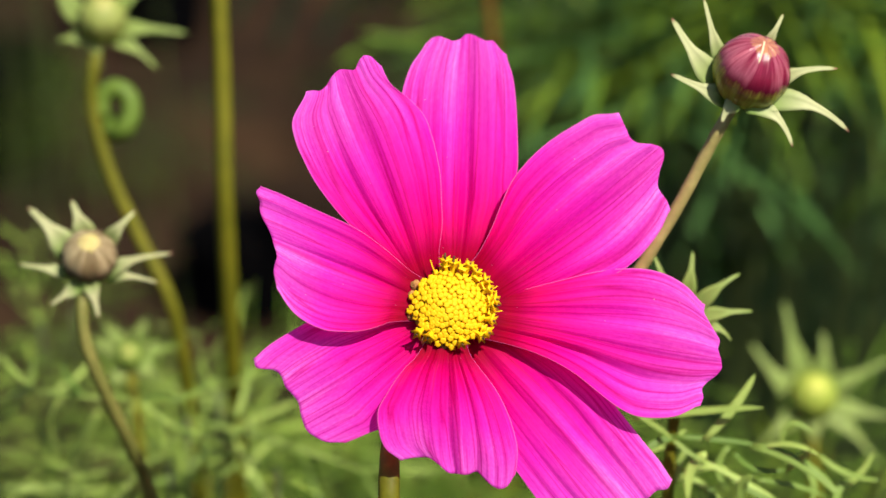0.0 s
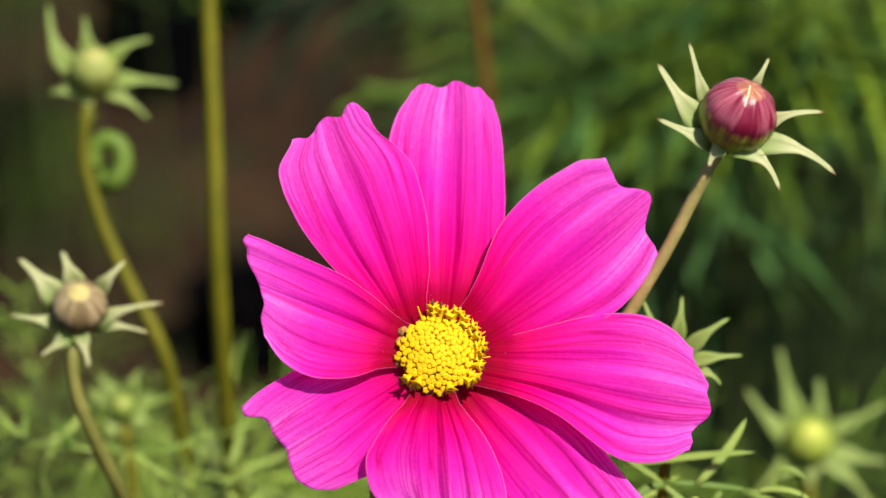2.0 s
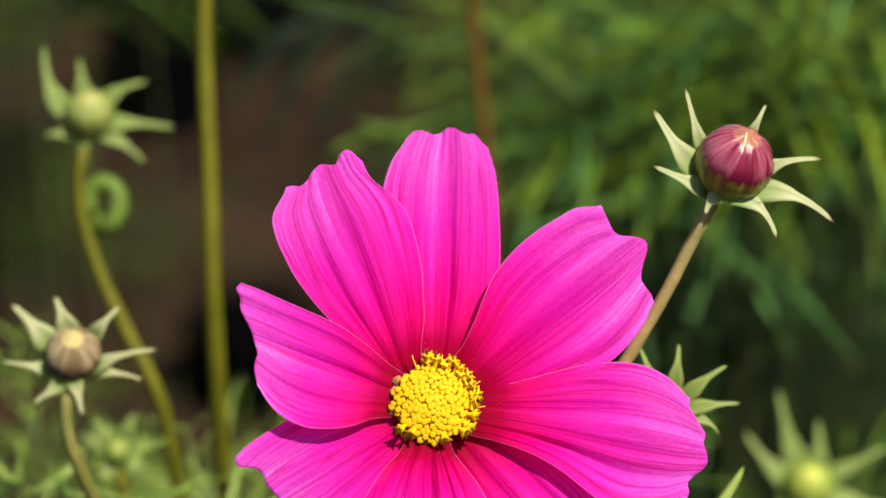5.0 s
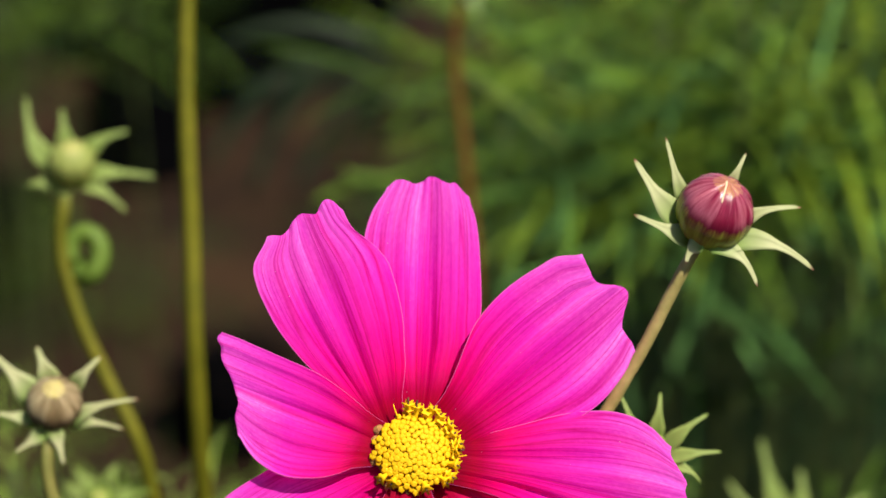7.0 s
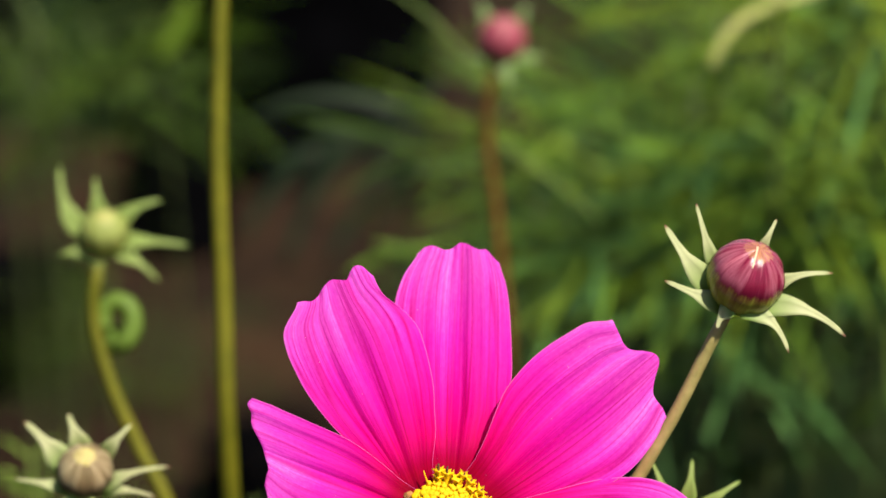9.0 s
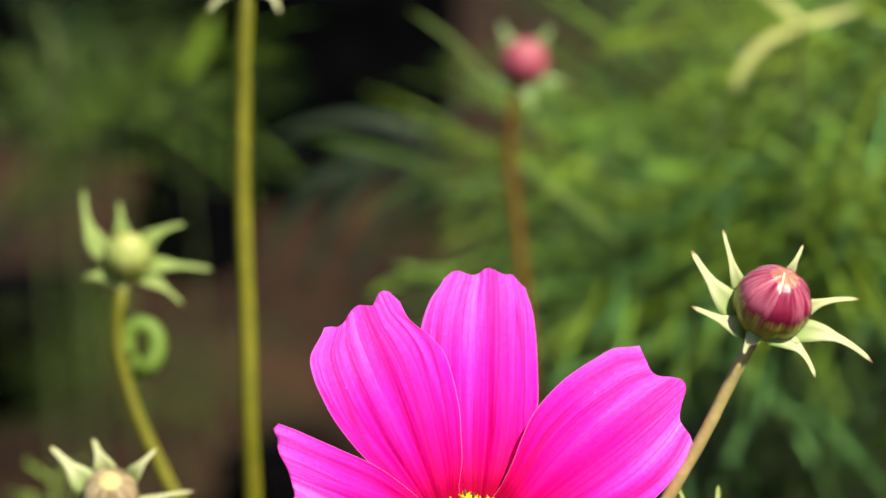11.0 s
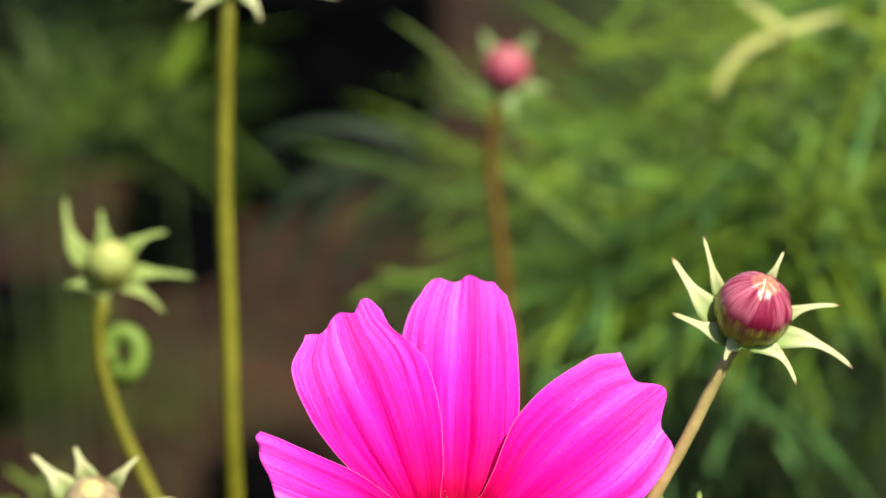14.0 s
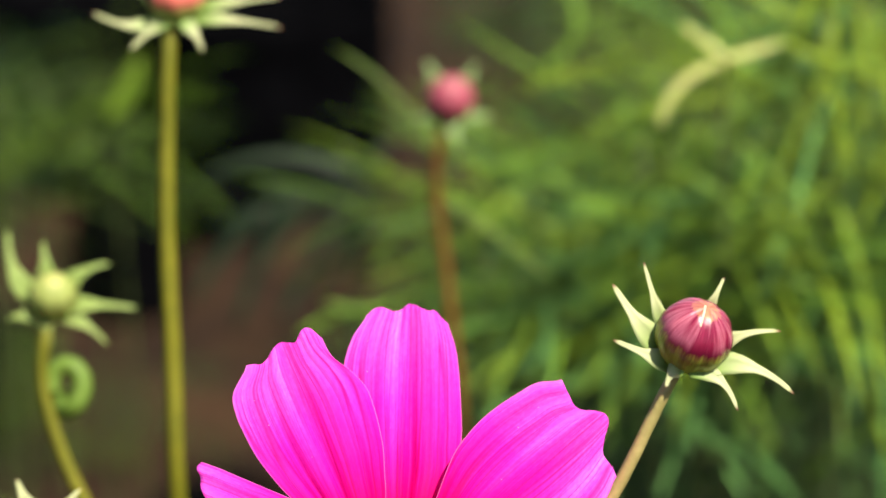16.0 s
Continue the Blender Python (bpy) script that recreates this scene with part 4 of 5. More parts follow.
# ---- feathery leaves near the flower ----
def make_plant(name, foot, height, lean, leaves, seed, mat, stem_mat, label, size=0.10, low=0.15, thick=0.002, shapes=None, group="cosmos plants"):
    """A cosmos plant: a stem with pairs of feathery leaves up its length."""
    rng = random.Random(seed)
    ob = thing(name, foot, label, "plant", (0, 0, 0), group)
    top = Vector((lean[0], lean[1], height))
    line = [Vector((0, 0, -0.03)), Vector((0, 0, height * 0.3)), top * 0.65 + Vector((0, 0, 0.02)), top]
    part("stem", tube(line, thick, thick * 0.5, 6, 8), stem_mat, ob)
    pts = curve_points(line, 12)
    for i in range(leaves):
        s = low + (0.98 - low) * i / max(leaves - 1, 1)
        p = pts[min(int(s * len(pts)), len(pts) - 1)]
        me = rng.choice(shapes or FEATHERS)
        leaf = new("leaf", me[mat.name])
        leaf.parent = ob
        k = size * rng.uniform(0.75, 1.25) / 0.1 * (1.1 - 0.35 * s)
        leaf.matrix_local = Matrix.Translation(p) @ pose(0, 0, 0, rng.uniform(-15, 45), rng.uniform(-25, 25), 137.5 * i + rng.uniform(-30, 30)) @ Matrix.Scale(k, 4)
    return ob


def make_spray(rows, mat, stem_mat, label, thick=0.0011, slim=0.64):
    """A cosmos plant given by its chief leaves: root, middle, tip and width of each, on stalks from one stem."""
    roots = [Vector(r[0]) for r in rows]
    foot = sum(roots, Vector()) / len(roots)
    foot = Vector((foot.x, foot.y + 0.012, 0))
    ob = thing("cosmos_plant", foot, label, "plant", group="cosmos plants")
    top = max(r.z for r in roots)
    part("stem", tube([Vector((0, 0, -0.03)), Vector((0.004, 0, top * 0.5)), Vector((0, 0, top))], thick, thick * 0.6, 6, 8), stem_mat, ob)
    for a, b, c, w in rows:
        a, b, c = (Vector(p) - foot for p in (a, b, c))
        b = b * 2 - (a + c) / 2
        leaf = part("leaf", blade(a, b, c, w * slim, (0.1, -0.6, 0.75), 8), mat, ob)
        hold = Vector((0, 0, max(a.z - 0.02, 0.02)))
        part("leaf_stalk", tube([hold, (hold + a) / 2 + Vector((0, 0, 0.004)), a], 0.0007, 0.0006, 4, 6), mat, leaf)
    return ob


LEAF_KINDS = (LEAF, LEAF_NEAR, LEAF_FAR, LEAF_GREY_SHADED, LEAF_SUNLIT, LEAF_DIMMED, LEAF_SHADED, LEAF_TEAL, LEAF_MID, LEAF_OLIVE)


def leaf_meshes(seed, count, pairs, width, reach, forks):
    """Variants of the feathery leaf, each in every leaf colour."""
    rng = random.Random(seed)
    rows = []
    for _ in range(count):
        shape = feather(rng, 0.10, rng.choice(pairs), width, rng.uniform(0.0, 0.2), 5, reach, forks)
        row = {}
        for mat in LEAF_KINDS:
            model = part("leaf", shape, mat)
            row[mat.name] = model.data
            bpy.data.objects.remove(model)
        rows.append(row)
    return rows


FEATHERS = leaf_meshes(11, 7, (4, 5, 5, 6), 0.0017, (0.38, 0.62), (1, 2, 2))
THREADS = leaf_meshes(12, 7, (3, 3, 4), 0.0016, (0.60, 1.0), (0, 1, 1))  # long, sparse leaflets
RIBBONS = leaf_meshes(13, 7, (2, 3, 3), 0.0021, (0.80, 1.25), (0, 0, 1))  # few long leaflets

rng_place = random.Random(3)
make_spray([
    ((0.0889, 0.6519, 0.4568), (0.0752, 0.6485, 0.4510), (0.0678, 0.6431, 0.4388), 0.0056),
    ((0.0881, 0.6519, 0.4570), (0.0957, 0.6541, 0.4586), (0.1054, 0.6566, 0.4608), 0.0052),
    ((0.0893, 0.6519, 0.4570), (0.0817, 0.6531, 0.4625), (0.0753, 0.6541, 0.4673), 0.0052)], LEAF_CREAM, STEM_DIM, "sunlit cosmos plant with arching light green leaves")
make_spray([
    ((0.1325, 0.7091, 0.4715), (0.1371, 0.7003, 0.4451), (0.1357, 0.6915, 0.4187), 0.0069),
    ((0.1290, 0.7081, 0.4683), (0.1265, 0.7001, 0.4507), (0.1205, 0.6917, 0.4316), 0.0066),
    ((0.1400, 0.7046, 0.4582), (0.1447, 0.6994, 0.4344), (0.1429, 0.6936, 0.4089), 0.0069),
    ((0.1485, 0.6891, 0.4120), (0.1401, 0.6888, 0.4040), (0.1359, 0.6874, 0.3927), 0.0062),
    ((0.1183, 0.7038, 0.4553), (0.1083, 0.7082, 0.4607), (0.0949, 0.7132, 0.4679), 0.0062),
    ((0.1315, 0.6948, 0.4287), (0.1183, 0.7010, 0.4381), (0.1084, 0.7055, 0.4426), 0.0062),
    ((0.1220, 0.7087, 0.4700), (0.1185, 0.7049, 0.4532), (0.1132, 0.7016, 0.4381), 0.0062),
    ((0.1112, 0.7028, 0.4521), (0.1210, 0.6976, 0.4461), (0.1377, 0.6940, 0.4448), 0.0059)], LEAF_SUNLIT, STEM_DIM, "cosmos plant with yellow green leaves, sunlight put into their colour", slim=0.42)
make_spray([
    ((0.0624, 0.6941, 0.3621), (0.0763, 0.7001, 0.3767), (0.0834, 0.7070, 0.3940), 0.0061),
    ((0.0520, 0.6976, 0.3724), (0.0579, 0.7053, 0.3867), (0.0660, 0.7133, 0.4018), 0.0061),
    ((0.0860, 0.6943, 0.3634), (0.0879, 0.6967, 0.3757), (0.0858, 0.6989, 0.3872), 0.0057),
    ((0.0968, 0.7011, 0.3838), (0.1107, 0.6968, 0.3767), (0.1307, 0.6928, 0.3705), 0.0068),
    ((0.0926, 0.7046, 0.3940), (0.1168, 0.7028, 0.3809), (0.1477, 0.7037, 0.3758), 0.0068),
    ((0.0804, 0.7093, 0.4078), (0.0973, 0.7068, 0.3970), (0.1047, 0.7037, 0.3839), 0.0061),
    ((0.0454, 0.7066, 0.3993), (0.0595, 0.7038, 0.3980), (0.0727, 0.7034, 0.4042), 0.0061),
    ((0.0993, 0.7118, 0.4159), (0.1170, 0.7078, 0.4019), (0.1347, 0.7040, 0.3888), 0.0064),
    ((0.0207, 0.7098, 0.4082), (0.0385, 0.7088, 0.4136), (0.0483, 0.7089, 0.4221), 0.0061)], LEAF_FAR, STEM_DIM, "cosmos plant with a thicket of green feathery leaves", slim=0.46)
make_spray([
    ((0.1257, 0.7137, 0.2963), (0.1377, 0.7151, 0.3087), (0.1542, 0.7147, 0.3156), 0.0083),
    ((0.0748, 0.7273, 0.3355), (0.0690, 0.7241, 0.3207), (0.0708, 0.7208, 0.3057), 0.0064),
    ((0.1084, 0.7232, 0.3242), (0.1134, 0.7160, 0.3109), (0.1089, 0.7083, 0.2961), 0.0075),
    ((0.0599, 0.7567, 0.4231), (0.0708, 0.7511, 0.4069), (0.0648, 0.7458, 0.3910), 0.0068),
    ((0.0412, 0.7588, 0.4288), (0.0527, 0.7628, 0.4392), (0.0494, 0.7688, 0.4552), 0.0068),
    ((0.0724, 0.7476, 0.3962), (0.0824, 0.7549, 0.4134), (0.0773, 0.7630, 0.4328), 0.0068),
    ((0.0933, 0.7497, 0.4029), (0.1052, 0.7560, 0.4126), (0.1039, 0.7631, 0.4245), 0.0068)], LEAF_FAR, STEM_DIM, "cosmos plant with a thicket of green feathery leaves", slim=0.46)
make_spray([
    ((0.0182, 0.7117, 0.3507), (0.0279, 0.7205, 0.3727), (0.0403, 0.7274, 0.3885), 0.0059),
    ((0.0475, 0.7113, 0.3502), (0.0371, 0.7205, 0.3686), (0.0237, 0.7286, 0.3836), 0.0059),
    ((0.0585, 0.7111, 0.3500), (0.0500, 0.7216, 0.3737), (0.0552, 0.7302, 0.3921), 0.0059),
    ((0.0283, 0.7261, 0.3940), (0.0428, 0.7241, 0.3843), (0.0595, 0.7264, 0.3874), 0.0055),
    ((0.0133, 0.7202, 0.3760), (0.0209, 0.7266, 0.3873), (0.0350, 0.7324, 0.3967), 0.0055),
    ((0.0662, 0.7174, 0.3690), (0.0536, 0.7210, 0.3816), (0.0380, 0.7202, 0.3813), 0.0055),
    ((0.0330, 0.7138, 0.3574), (0.0459, 0.7148, 0.3646), (0.0623, 0.7134, 0.3647), 0.0055)], LEAF_MID, STEM_DIM, "green cosmos plant with fine leaves behind the open flower", slim=0.5)
make_spray([
    ((-0.1959, 0.9080, 0.3432), (-0.1642, 0.9148, 0.3534), (-0.1265, 0.9210, 0.3617), 0.0096),
    ((-0.1962, 0.9002, 0.3217), (-0.1691, 0.9082, 0.3339), (-0.1223, 0.9149, 0.3418), 0.0092),
    ((-0.1842, 0.9167, 0.3667), (-0.1771, 0.9241, 0.3800), (-0.1858, 0.9334, 0.3990), 0.0101),
    ((-0.1615, 0.9106, 0.3491), (-0.1519, 0.9197, 0.3690), (-0.1592, 0.9290, 0.3903), 0.0105),
    ((-0.1504, 0.9154, 0.3619), (-0.1361, 0.9202, 0.3729), (-0.1257, 0.9268, 0.3892), 0.0128),
    ((-0.1776, 0.9074, 0.3408), (-0.1677, 0.9147, 0.3611), (-0.1706, 0.9227, 0.3838), 0.0101),
    ((-0.1938, 0.9025, 0.3281), (-0.1775, 0.9058, 0.3396), (-0.1645, 0.9094, 0.3520), 0.0114),
    ((-0.1453, 0.9149, 0.3603), (-0.1270, 0.9166, 0.3643), (-0.1097, 0.9186, 0.3692), 0.0082),
    ((-0.1954, 0.9224, 0.3831), (-0.1869, 0.9165, 0.3609), (-0.1772, 0.9118, 0.3418), 0.0101),
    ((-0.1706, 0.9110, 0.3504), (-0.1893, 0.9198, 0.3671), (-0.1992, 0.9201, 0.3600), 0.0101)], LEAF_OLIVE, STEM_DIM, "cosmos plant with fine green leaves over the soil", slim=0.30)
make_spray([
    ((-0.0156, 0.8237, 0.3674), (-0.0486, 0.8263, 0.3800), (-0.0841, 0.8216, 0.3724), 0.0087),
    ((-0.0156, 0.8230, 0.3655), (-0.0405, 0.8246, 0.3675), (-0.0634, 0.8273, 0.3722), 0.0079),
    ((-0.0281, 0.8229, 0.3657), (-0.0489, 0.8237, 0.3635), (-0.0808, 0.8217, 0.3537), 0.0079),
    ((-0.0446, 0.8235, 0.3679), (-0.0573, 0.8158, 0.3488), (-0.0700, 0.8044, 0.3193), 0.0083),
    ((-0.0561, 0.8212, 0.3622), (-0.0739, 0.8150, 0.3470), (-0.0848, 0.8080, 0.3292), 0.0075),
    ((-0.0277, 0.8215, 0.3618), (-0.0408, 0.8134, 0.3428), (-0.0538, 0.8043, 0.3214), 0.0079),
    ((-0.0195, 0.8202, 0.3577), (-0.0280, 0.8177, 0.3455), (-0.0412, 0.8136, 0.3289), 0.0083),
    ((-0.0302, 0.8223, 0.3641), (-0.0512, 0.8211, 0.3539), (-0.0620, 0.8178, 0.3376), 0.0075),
    ((-0.0113, 0.8296, 0.3833), (-0.0196, 0.8264, 0.3779), (-0.0300, 0.8218, 0.3686), 0.0070)], LEAF_GREY_SHADED, STEM_DIM, "cosmos plant with drooping grey green leaves, shade put into their colour")
make_spray([
    ((-0.0105, 0.7132, 0.3557), (-0.0271, 0.7164, 0.3576), (-0.0420, 0.7163, 0.3506), 0.0062),
    ((-0.0086, 0.7157, 0.3625), (-0.0178, 0.7143, 0.3603), (-0.0324, 0.7146, 0.3632), 0.0059),
    ((0.0404, 0.7031, 0.3256), (0.0276, 0.7052, 0.3328), (0.0168, 0.7086, 0.3434), 0.0062),
    ((0.0515, 0.7081, 0.3392), (0.0388, 0.7097, 0.3387), (0.0223, 0.7093, 0.3331), 0.0062)], LEAF_FAR, STEM_DIM, "low green cosmos leaves behind the open flower")
make_spray([
    ((-0.1242, 0.9001, 0.3749), (-0.1158, 0.9012, 0.3872), (-0.1095, 0.9030, 0.4015), 0.0121)], LEAF_MID, STEM_DIM, "cosmos plant with one pale broad leaf over the soil")
for i, spot in enumerate(((-0.2938, 1.4156, 0.0), (-0.1938, 1.4219, 0.0), (-0.2448, 1.3871, 0.0), (-0.0571, 1.4754, 0.0))):
    make_plant("cosmos_plant", spot, 0.045, (0.01, 0.0), 8, 700 + i, (LEAF_OLIVE, LEAF_DIMMED)[i % 2], STEM_DIM, "small olive green seedling on the soil", 0.065, 0.25, 0.001)
def make_tall(tops, mats, seed, size, leaves, label, low=0.35, shapes=None):
    """Cosmos plants with their tips at the given points."""
    for i, top in enumerate(tops):
        make_plant("cosmos_plant", (top[0], top[1], 0), top[2], (0.0, 0.0), leaves, seed + i, mats[i % len(mats)], STEM_DIM, label, size, low, 0.0012, shapes)


make_tall(((-0.1091, 0.5342, 0.3496), (-0.1071, 0.5719, 0.3357), (-0.0672, 0.5297, 0.3402), (-0.0515, 0.5473, 0.3308)),
          (LEAF, LEAF_FAR, LEAF), 800, 0.045, 10, "leafy cosmos shoot with light green feathery leaves", 0.82)
make_tall(((-0.1726, 0.8890, 0.3805), (-0.1504, 0.9063, 0.3684), (-0.1351, 0.9249, 0.3606), (-0.1817, 0.8823, 0.3618)),
          (LEAF_OLIVE, LEAF_FAR, LEAF_OLIVE, LEAF_DIMMED), 830, 0.075, 6, "cosmos plant with fine green feathery leaves over the soil", 0.96, RIBBONS)
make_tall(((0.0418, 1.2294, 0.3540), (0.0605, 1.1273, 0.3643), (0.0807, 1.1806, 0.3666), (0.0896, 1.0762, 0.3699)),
          (LEAF_SHADED, LEAF_DIMMED), 850, 0.06, 12, "cosmos plant with feathery leaves in a darkened, shaded green", 0.8)
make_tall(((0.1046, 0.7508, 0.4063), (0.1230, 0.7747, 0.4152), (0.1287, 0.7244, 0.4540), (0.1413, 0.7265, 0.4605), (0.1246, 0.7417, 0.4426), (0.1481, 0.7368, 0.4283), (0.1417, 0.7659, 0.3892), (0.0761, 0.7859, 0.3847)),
          (LEAF_FAR, LEAF_OLIVE, LEAF_SUNLIT, LEAF_MID, LEAF_TEAL, LEAF_OLIVE, LEAF_TEAL, LEAF_OLIVE), 870, 0.110, 6, "cosmos plant with fine green feathery leaves in the sun", 0.82, RIBBONS)
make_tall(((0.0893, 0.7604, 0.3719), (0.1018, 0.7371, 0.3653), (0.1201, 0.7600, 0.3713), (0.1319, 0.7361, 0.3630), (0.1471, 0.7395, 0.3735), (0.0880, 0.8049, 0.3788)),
          (LEAF_FAR, LEAF_TEAL, LEAF_TEAL, LEAF_SUNLIT, LEAF_TEAL, LEAF_FAR), 890, 0.100, 8, "cosmos plant with fine green feathery leaves in the sun", 0.88, RIBBONS)
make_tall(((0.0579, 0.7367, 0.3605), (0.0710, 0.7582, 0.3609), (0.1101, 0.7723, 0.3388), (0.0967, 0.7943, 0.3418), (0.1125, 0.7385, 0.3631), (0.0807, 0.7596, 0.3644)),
          (LEAF_TEAL, LEAF_MID, LEAF_TEAL, LEAF_FAR, LEAF_SUNLIT), 950, 0.100, 7, "cosmos plant with fine green feathery leaves in the sun", 0.92, RIBBONS)
make_tall(((0.1150, 0.8788, 0.3402), (0.1417, 0.9100, 0.3372), (0.1696, 0.9351, 0.3167), (0.0869, 0.9563, 0.2905), (0.0947, 0.8698, 0.3155), (0.1185, 0.8999, 0.3095), (0.1433, 0.9262, 0.2926)),
          (LEAF_MID, LEAF_FAR, LEAF_MID, LEAF_TEAL), 980, 0.100, 7, "cosmos plant with fine green feathery leaves in the sun", 0.91, THREADS)
make_tall(((0.0546, 0.6918, 0.3688), (0.0757, 0.7103, 0.3753), (0.0955, 0.7211, 0.3596), (0.1078, 0.6953, 0.3762)),
          (LEAF_FAR, LEAF_TEAL, LEAF_MID), 1010, 0.090, 6, "cosmos plant with fine green feathery leaves in the sun", 0.94, RIBBONS)
make_tall(((0.0214, 0.7074, 0.3846), (0.0319, 0.7004, 0.3641), (0.0176, 0.7014, 0.3677), (0.0303, 0.7051, 0.3777)),
          (LEAF_DIMMED, LEAF_FAR, LEAF_OLIVE), 1040, 0.050, 6, "cosmos plant with fine green feathery leaves in the sun", 0.95, THREADS)
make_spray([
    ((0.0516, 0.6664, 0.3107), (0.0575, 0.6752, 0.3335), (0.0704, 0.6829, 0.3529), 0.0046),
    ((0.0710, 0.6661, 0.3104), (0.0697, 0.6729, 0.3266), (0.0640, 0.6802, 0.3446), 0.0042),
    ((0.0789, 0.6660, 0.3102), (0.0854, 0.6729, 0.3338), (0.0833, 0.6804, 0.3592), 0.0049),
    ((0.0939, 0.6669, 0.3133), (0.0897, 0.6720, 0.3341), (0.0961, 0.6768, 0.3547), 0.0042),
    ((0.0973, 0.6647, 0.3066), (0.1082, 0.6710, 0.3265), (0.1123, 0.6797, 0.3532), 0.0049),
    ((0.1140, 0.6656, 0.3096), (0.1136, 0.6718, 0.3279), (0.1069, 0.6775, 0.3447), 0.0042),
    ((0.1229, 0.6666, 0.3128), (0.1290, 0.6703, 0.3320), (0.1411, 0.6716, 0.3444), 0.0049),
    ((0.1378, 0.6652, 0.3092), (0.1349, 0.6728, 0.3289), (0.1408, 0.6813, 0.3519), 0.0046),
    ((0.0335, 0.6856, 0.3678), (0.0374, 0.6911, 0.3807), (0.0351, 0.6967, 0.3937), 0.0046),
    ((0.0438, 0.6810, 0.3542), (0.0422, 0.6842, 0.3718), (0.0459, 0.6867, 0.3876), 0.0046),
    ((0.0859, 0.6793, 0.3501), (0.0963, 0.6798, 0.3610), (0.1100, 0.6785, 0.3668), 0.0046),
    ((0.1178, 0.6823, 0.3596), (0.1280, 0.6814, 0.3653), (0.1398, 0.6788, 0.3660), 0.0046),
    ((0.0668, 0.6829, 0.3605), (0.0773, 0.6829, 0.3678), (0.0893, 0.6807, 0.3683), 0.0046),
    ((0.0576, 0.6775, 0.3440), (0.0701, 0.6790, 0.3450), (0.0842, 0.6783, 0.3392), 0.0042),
    ((0.1137, 0.6734, 0.3330), (0.1244, 0.6762, 0.3429), (0.1367, 0.6768, 0.3462), 0.0042)], LEAF_DIMMED, STEM_DIM, "cosmos plant with long narrow green leaves", slim=0.40)
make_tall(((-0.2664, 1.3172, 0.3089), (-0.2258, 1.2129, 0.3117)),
          (LEAF_SHADED, LEAF_DIMMED), 930, 0.085, 9, "cosmos plant with feathery leaves in a darkened, shaded green", 0.62)
make_tall(((-0.0639, 0.4598, 0.3631), (-0.0427, 0.4445, 0.3588), (-0.0581, 0.4739, 0.3626), (-0.0669, 0.4494, 0.3574)),
          (LEAF_NEAR, LEAF), 1060, 0.050, 3, "low cosmos shoot with light green feathery leaves", 0.96, THREADS)
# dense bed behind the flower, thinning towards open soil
# beyond 1.0 m darker leaf copies put the bed's shade into the colour
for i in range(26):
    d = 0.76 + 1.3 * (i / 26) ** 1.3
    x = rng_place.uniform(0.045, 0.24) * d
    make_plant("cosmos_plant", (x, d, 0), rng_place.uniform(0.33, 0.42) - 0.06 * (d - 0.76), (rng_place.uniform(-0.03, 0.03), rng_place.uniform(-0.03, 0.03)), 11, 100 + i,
               ((LEAF_FAR, LEAF_TEAL, LEAF_GREY_SHADED, LEAF_TEAL) if d < 1.0 else (LEAF_OLIVE, LEAF_DIMMED, LEAF_SHADED, LEAF_DIMMED))[i % 4], STEM_DIM, "leafy cosmos plant with fine feathery leaves", 0.105, 0.80, 0.0014, RIBBONS)
# low plants added in darkened leaf colour, to put shade over the lit soil
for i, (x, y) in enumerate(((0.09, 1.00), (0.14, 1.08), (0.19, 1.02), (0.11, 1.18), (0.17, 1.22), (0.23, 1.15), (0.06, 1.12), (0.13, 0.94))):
    make_plant("cosmos_plant", (x, y, 0), 0.17 + 0.02 * (i % 3), (0.0, 0.0), 10, 400 + i, LEAF_SHADED, STEM_DIM, "low cosmos plant in the bed, its shade put into the leaf colour", 0.10, 0.2)
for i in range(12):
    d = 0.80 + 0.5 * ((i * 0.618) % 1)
    make_plant("cosmos_plant", ((0.075 + 0.20 * i / 12) * d, d, 0), 0.13 + 0.04 * (i % 3), (0.0, 0.0), 12, 450 + i, LEAF_SHADED, STEM_DIM, "low cosmos plant in the bed, its shade put into the leaf colour", 0.12, 0.2)
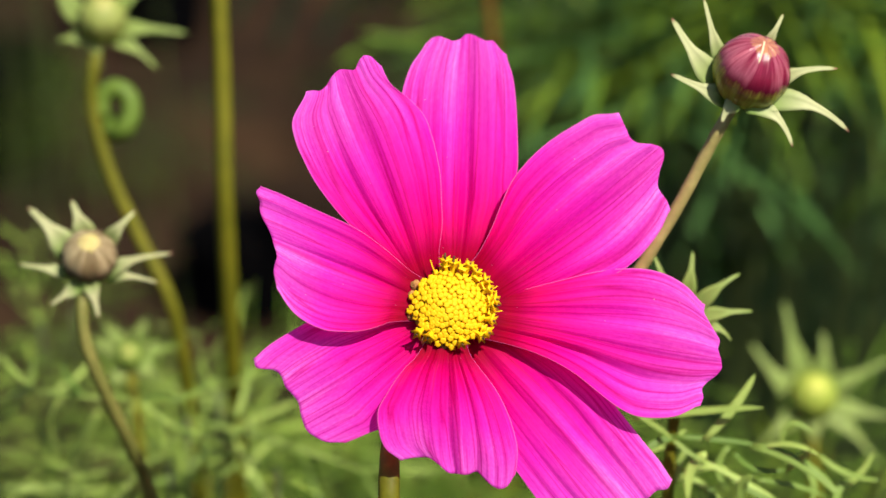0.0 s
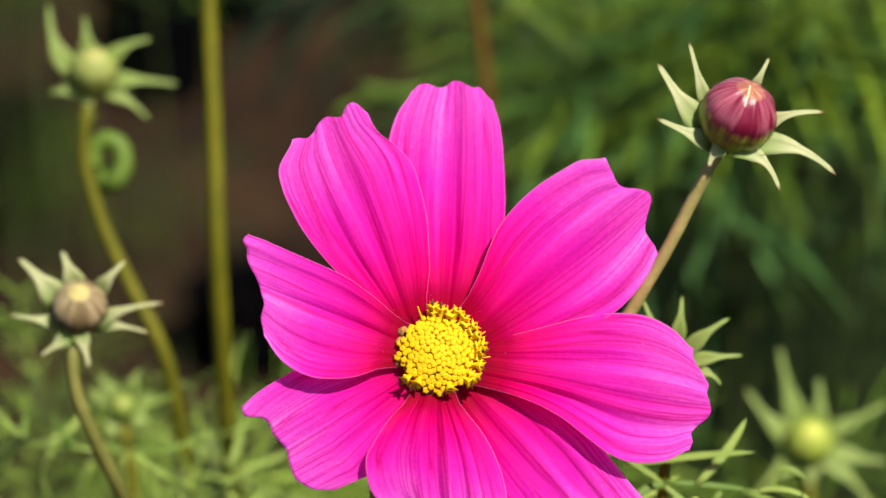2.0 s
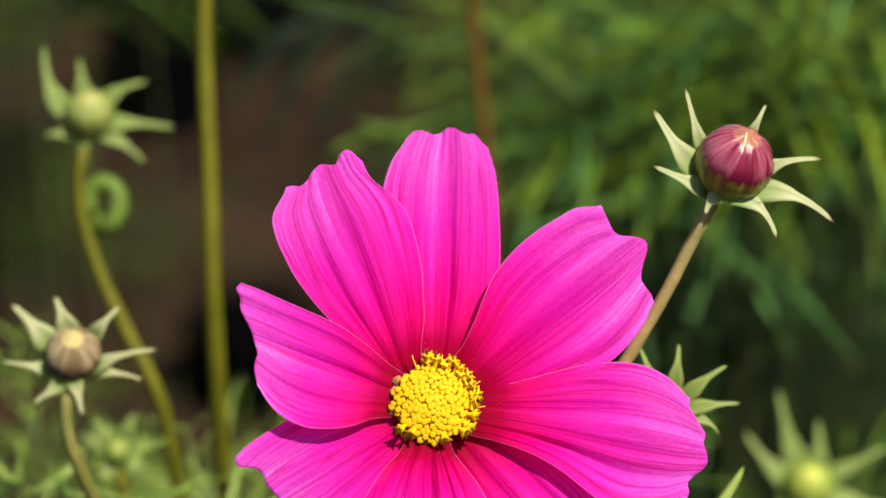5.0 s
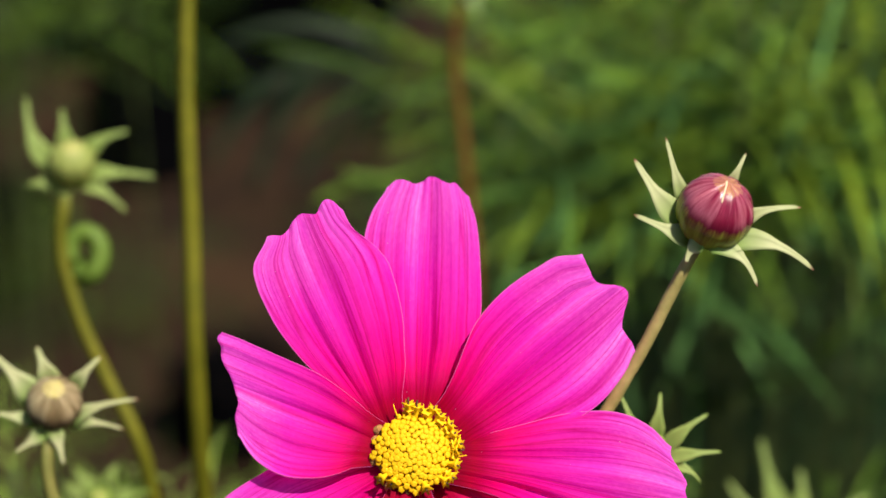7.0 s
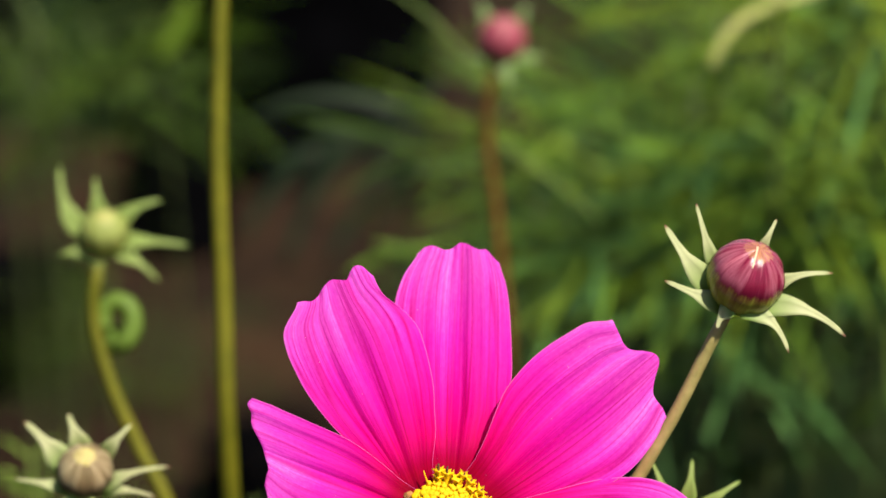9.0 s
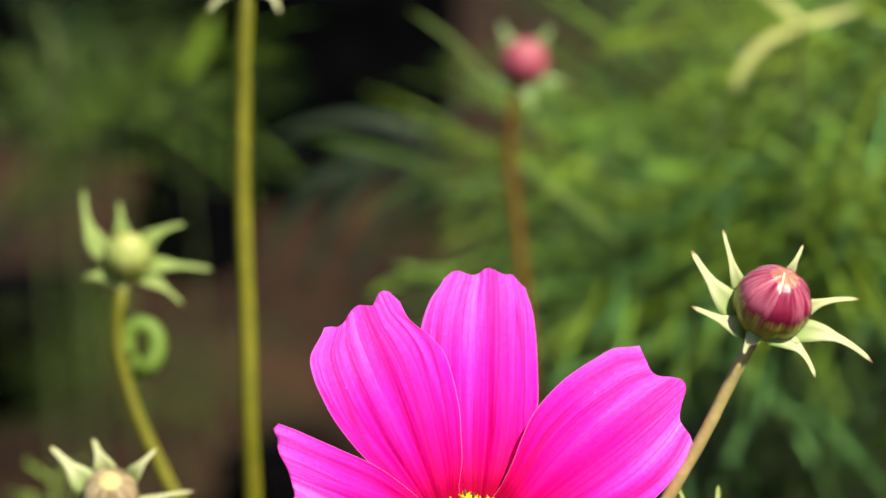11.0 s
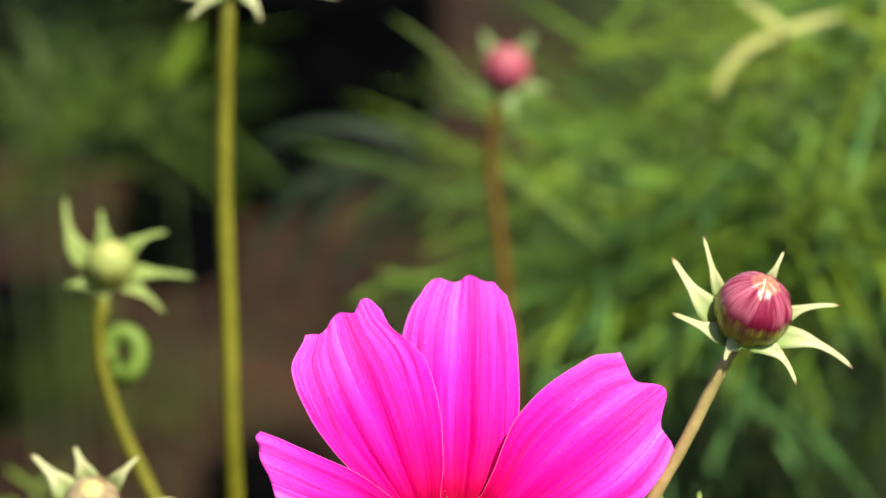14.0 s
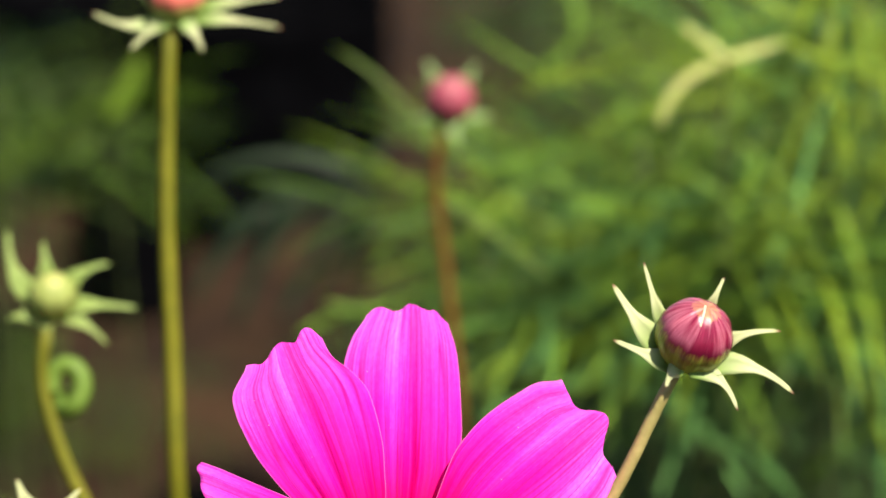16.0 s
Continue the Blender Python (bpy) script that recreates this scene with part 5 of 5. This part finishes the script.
# low leaves in front of the bed, below the flower
for i in range(21):
    x = -0.104 + 0.0118 * i + rng_place.uniform(-0.006, 0.006)
    short = 0.046 if x > 0.055 else 0.030 if x > 0.035 else 0.022 if x < -0.075 else 0.0
    make_plant("cosmos_plant", (x, 0.475 + short + 0.035 * (i % 4) + rng_place.uniform(-0.01, 0.02), 0), 0.340 + rng_place.uniform(-0.035, 0.012) - 0.012 * (i % 4) - short, (0, 0), 11, 500 + i, (LEAF, LEAF_FAR, LEAF_SUNLIT, LEAF_FAR, LEAF)[i % 5], STEM,
               "low cosmos shoot with light green feathery leaves", 0.062, 0.6, 0.0011, THREADS)


# ---- black plant bags ----
def make_bag(x, y, r, h, seed):
    ob = thing("plant_bag", (x, y, 0), "black plastic plant bag with a little dark soil inside, in places standing in for shade", "plant pot", group="plant bags")
    verts, faces = [], []
    prof = [(0.86, -0.02), (0.95, 0.1), (1.0, 0.5), (0.99, 0.9), (1.03, 0.97), (1.0, 1.0), (0.95, 0.97), (0.94, 0.20)]
    sides = 40
    for i, (k, z) in enumerate(prof):
        for j in range(sides):
            a = 2 * math.pi * j / sides
            w = 1 + 0.035 * noise.noise((math.cos(a) * 3 + seed, math.sin(a) * 3, z * 3)) + 0.015 * math.cos(9 * a + seed)
            verts.append(Vector((r * k * w * math.cos(a), r * k * w * math.sin(a), h * z)))
    for i in range(len(prof) - 1):
        for j in range(sides):
            faces.append((i * sides + j, i * sides + (j + 1) % sides, (i + 1) * sides + (j + 1) % sides, (i + 1) * sides + j))
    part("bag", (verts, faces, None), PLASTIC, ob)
    fill = [Vector((v.x * r * 0.955, v.y * r * 0.955, h * 0.25 + v.z * 0.012 + 0.004 * noise.noise(v * 9))) for v in dome(1, 1)[0]]
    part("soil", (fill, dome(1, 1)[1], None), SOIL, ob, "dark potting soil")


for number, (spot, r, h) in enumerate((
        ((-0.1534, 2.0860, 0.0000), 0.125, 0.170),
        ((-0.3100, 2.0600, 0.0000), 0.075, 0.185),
        # far left bag added to darken shaded soil behind the leaves
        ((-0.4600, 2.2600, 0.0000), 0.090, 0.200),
        # low bag standing in for a shadow on the ground
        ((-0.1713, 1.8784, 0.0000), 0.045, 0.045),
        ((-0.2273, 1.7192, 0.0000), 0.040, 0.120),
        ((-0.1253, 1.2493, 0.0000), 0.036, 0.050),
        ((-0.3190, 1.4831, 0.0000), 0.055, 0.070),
        # last two low bags added to draw a dark shaded band across the soil
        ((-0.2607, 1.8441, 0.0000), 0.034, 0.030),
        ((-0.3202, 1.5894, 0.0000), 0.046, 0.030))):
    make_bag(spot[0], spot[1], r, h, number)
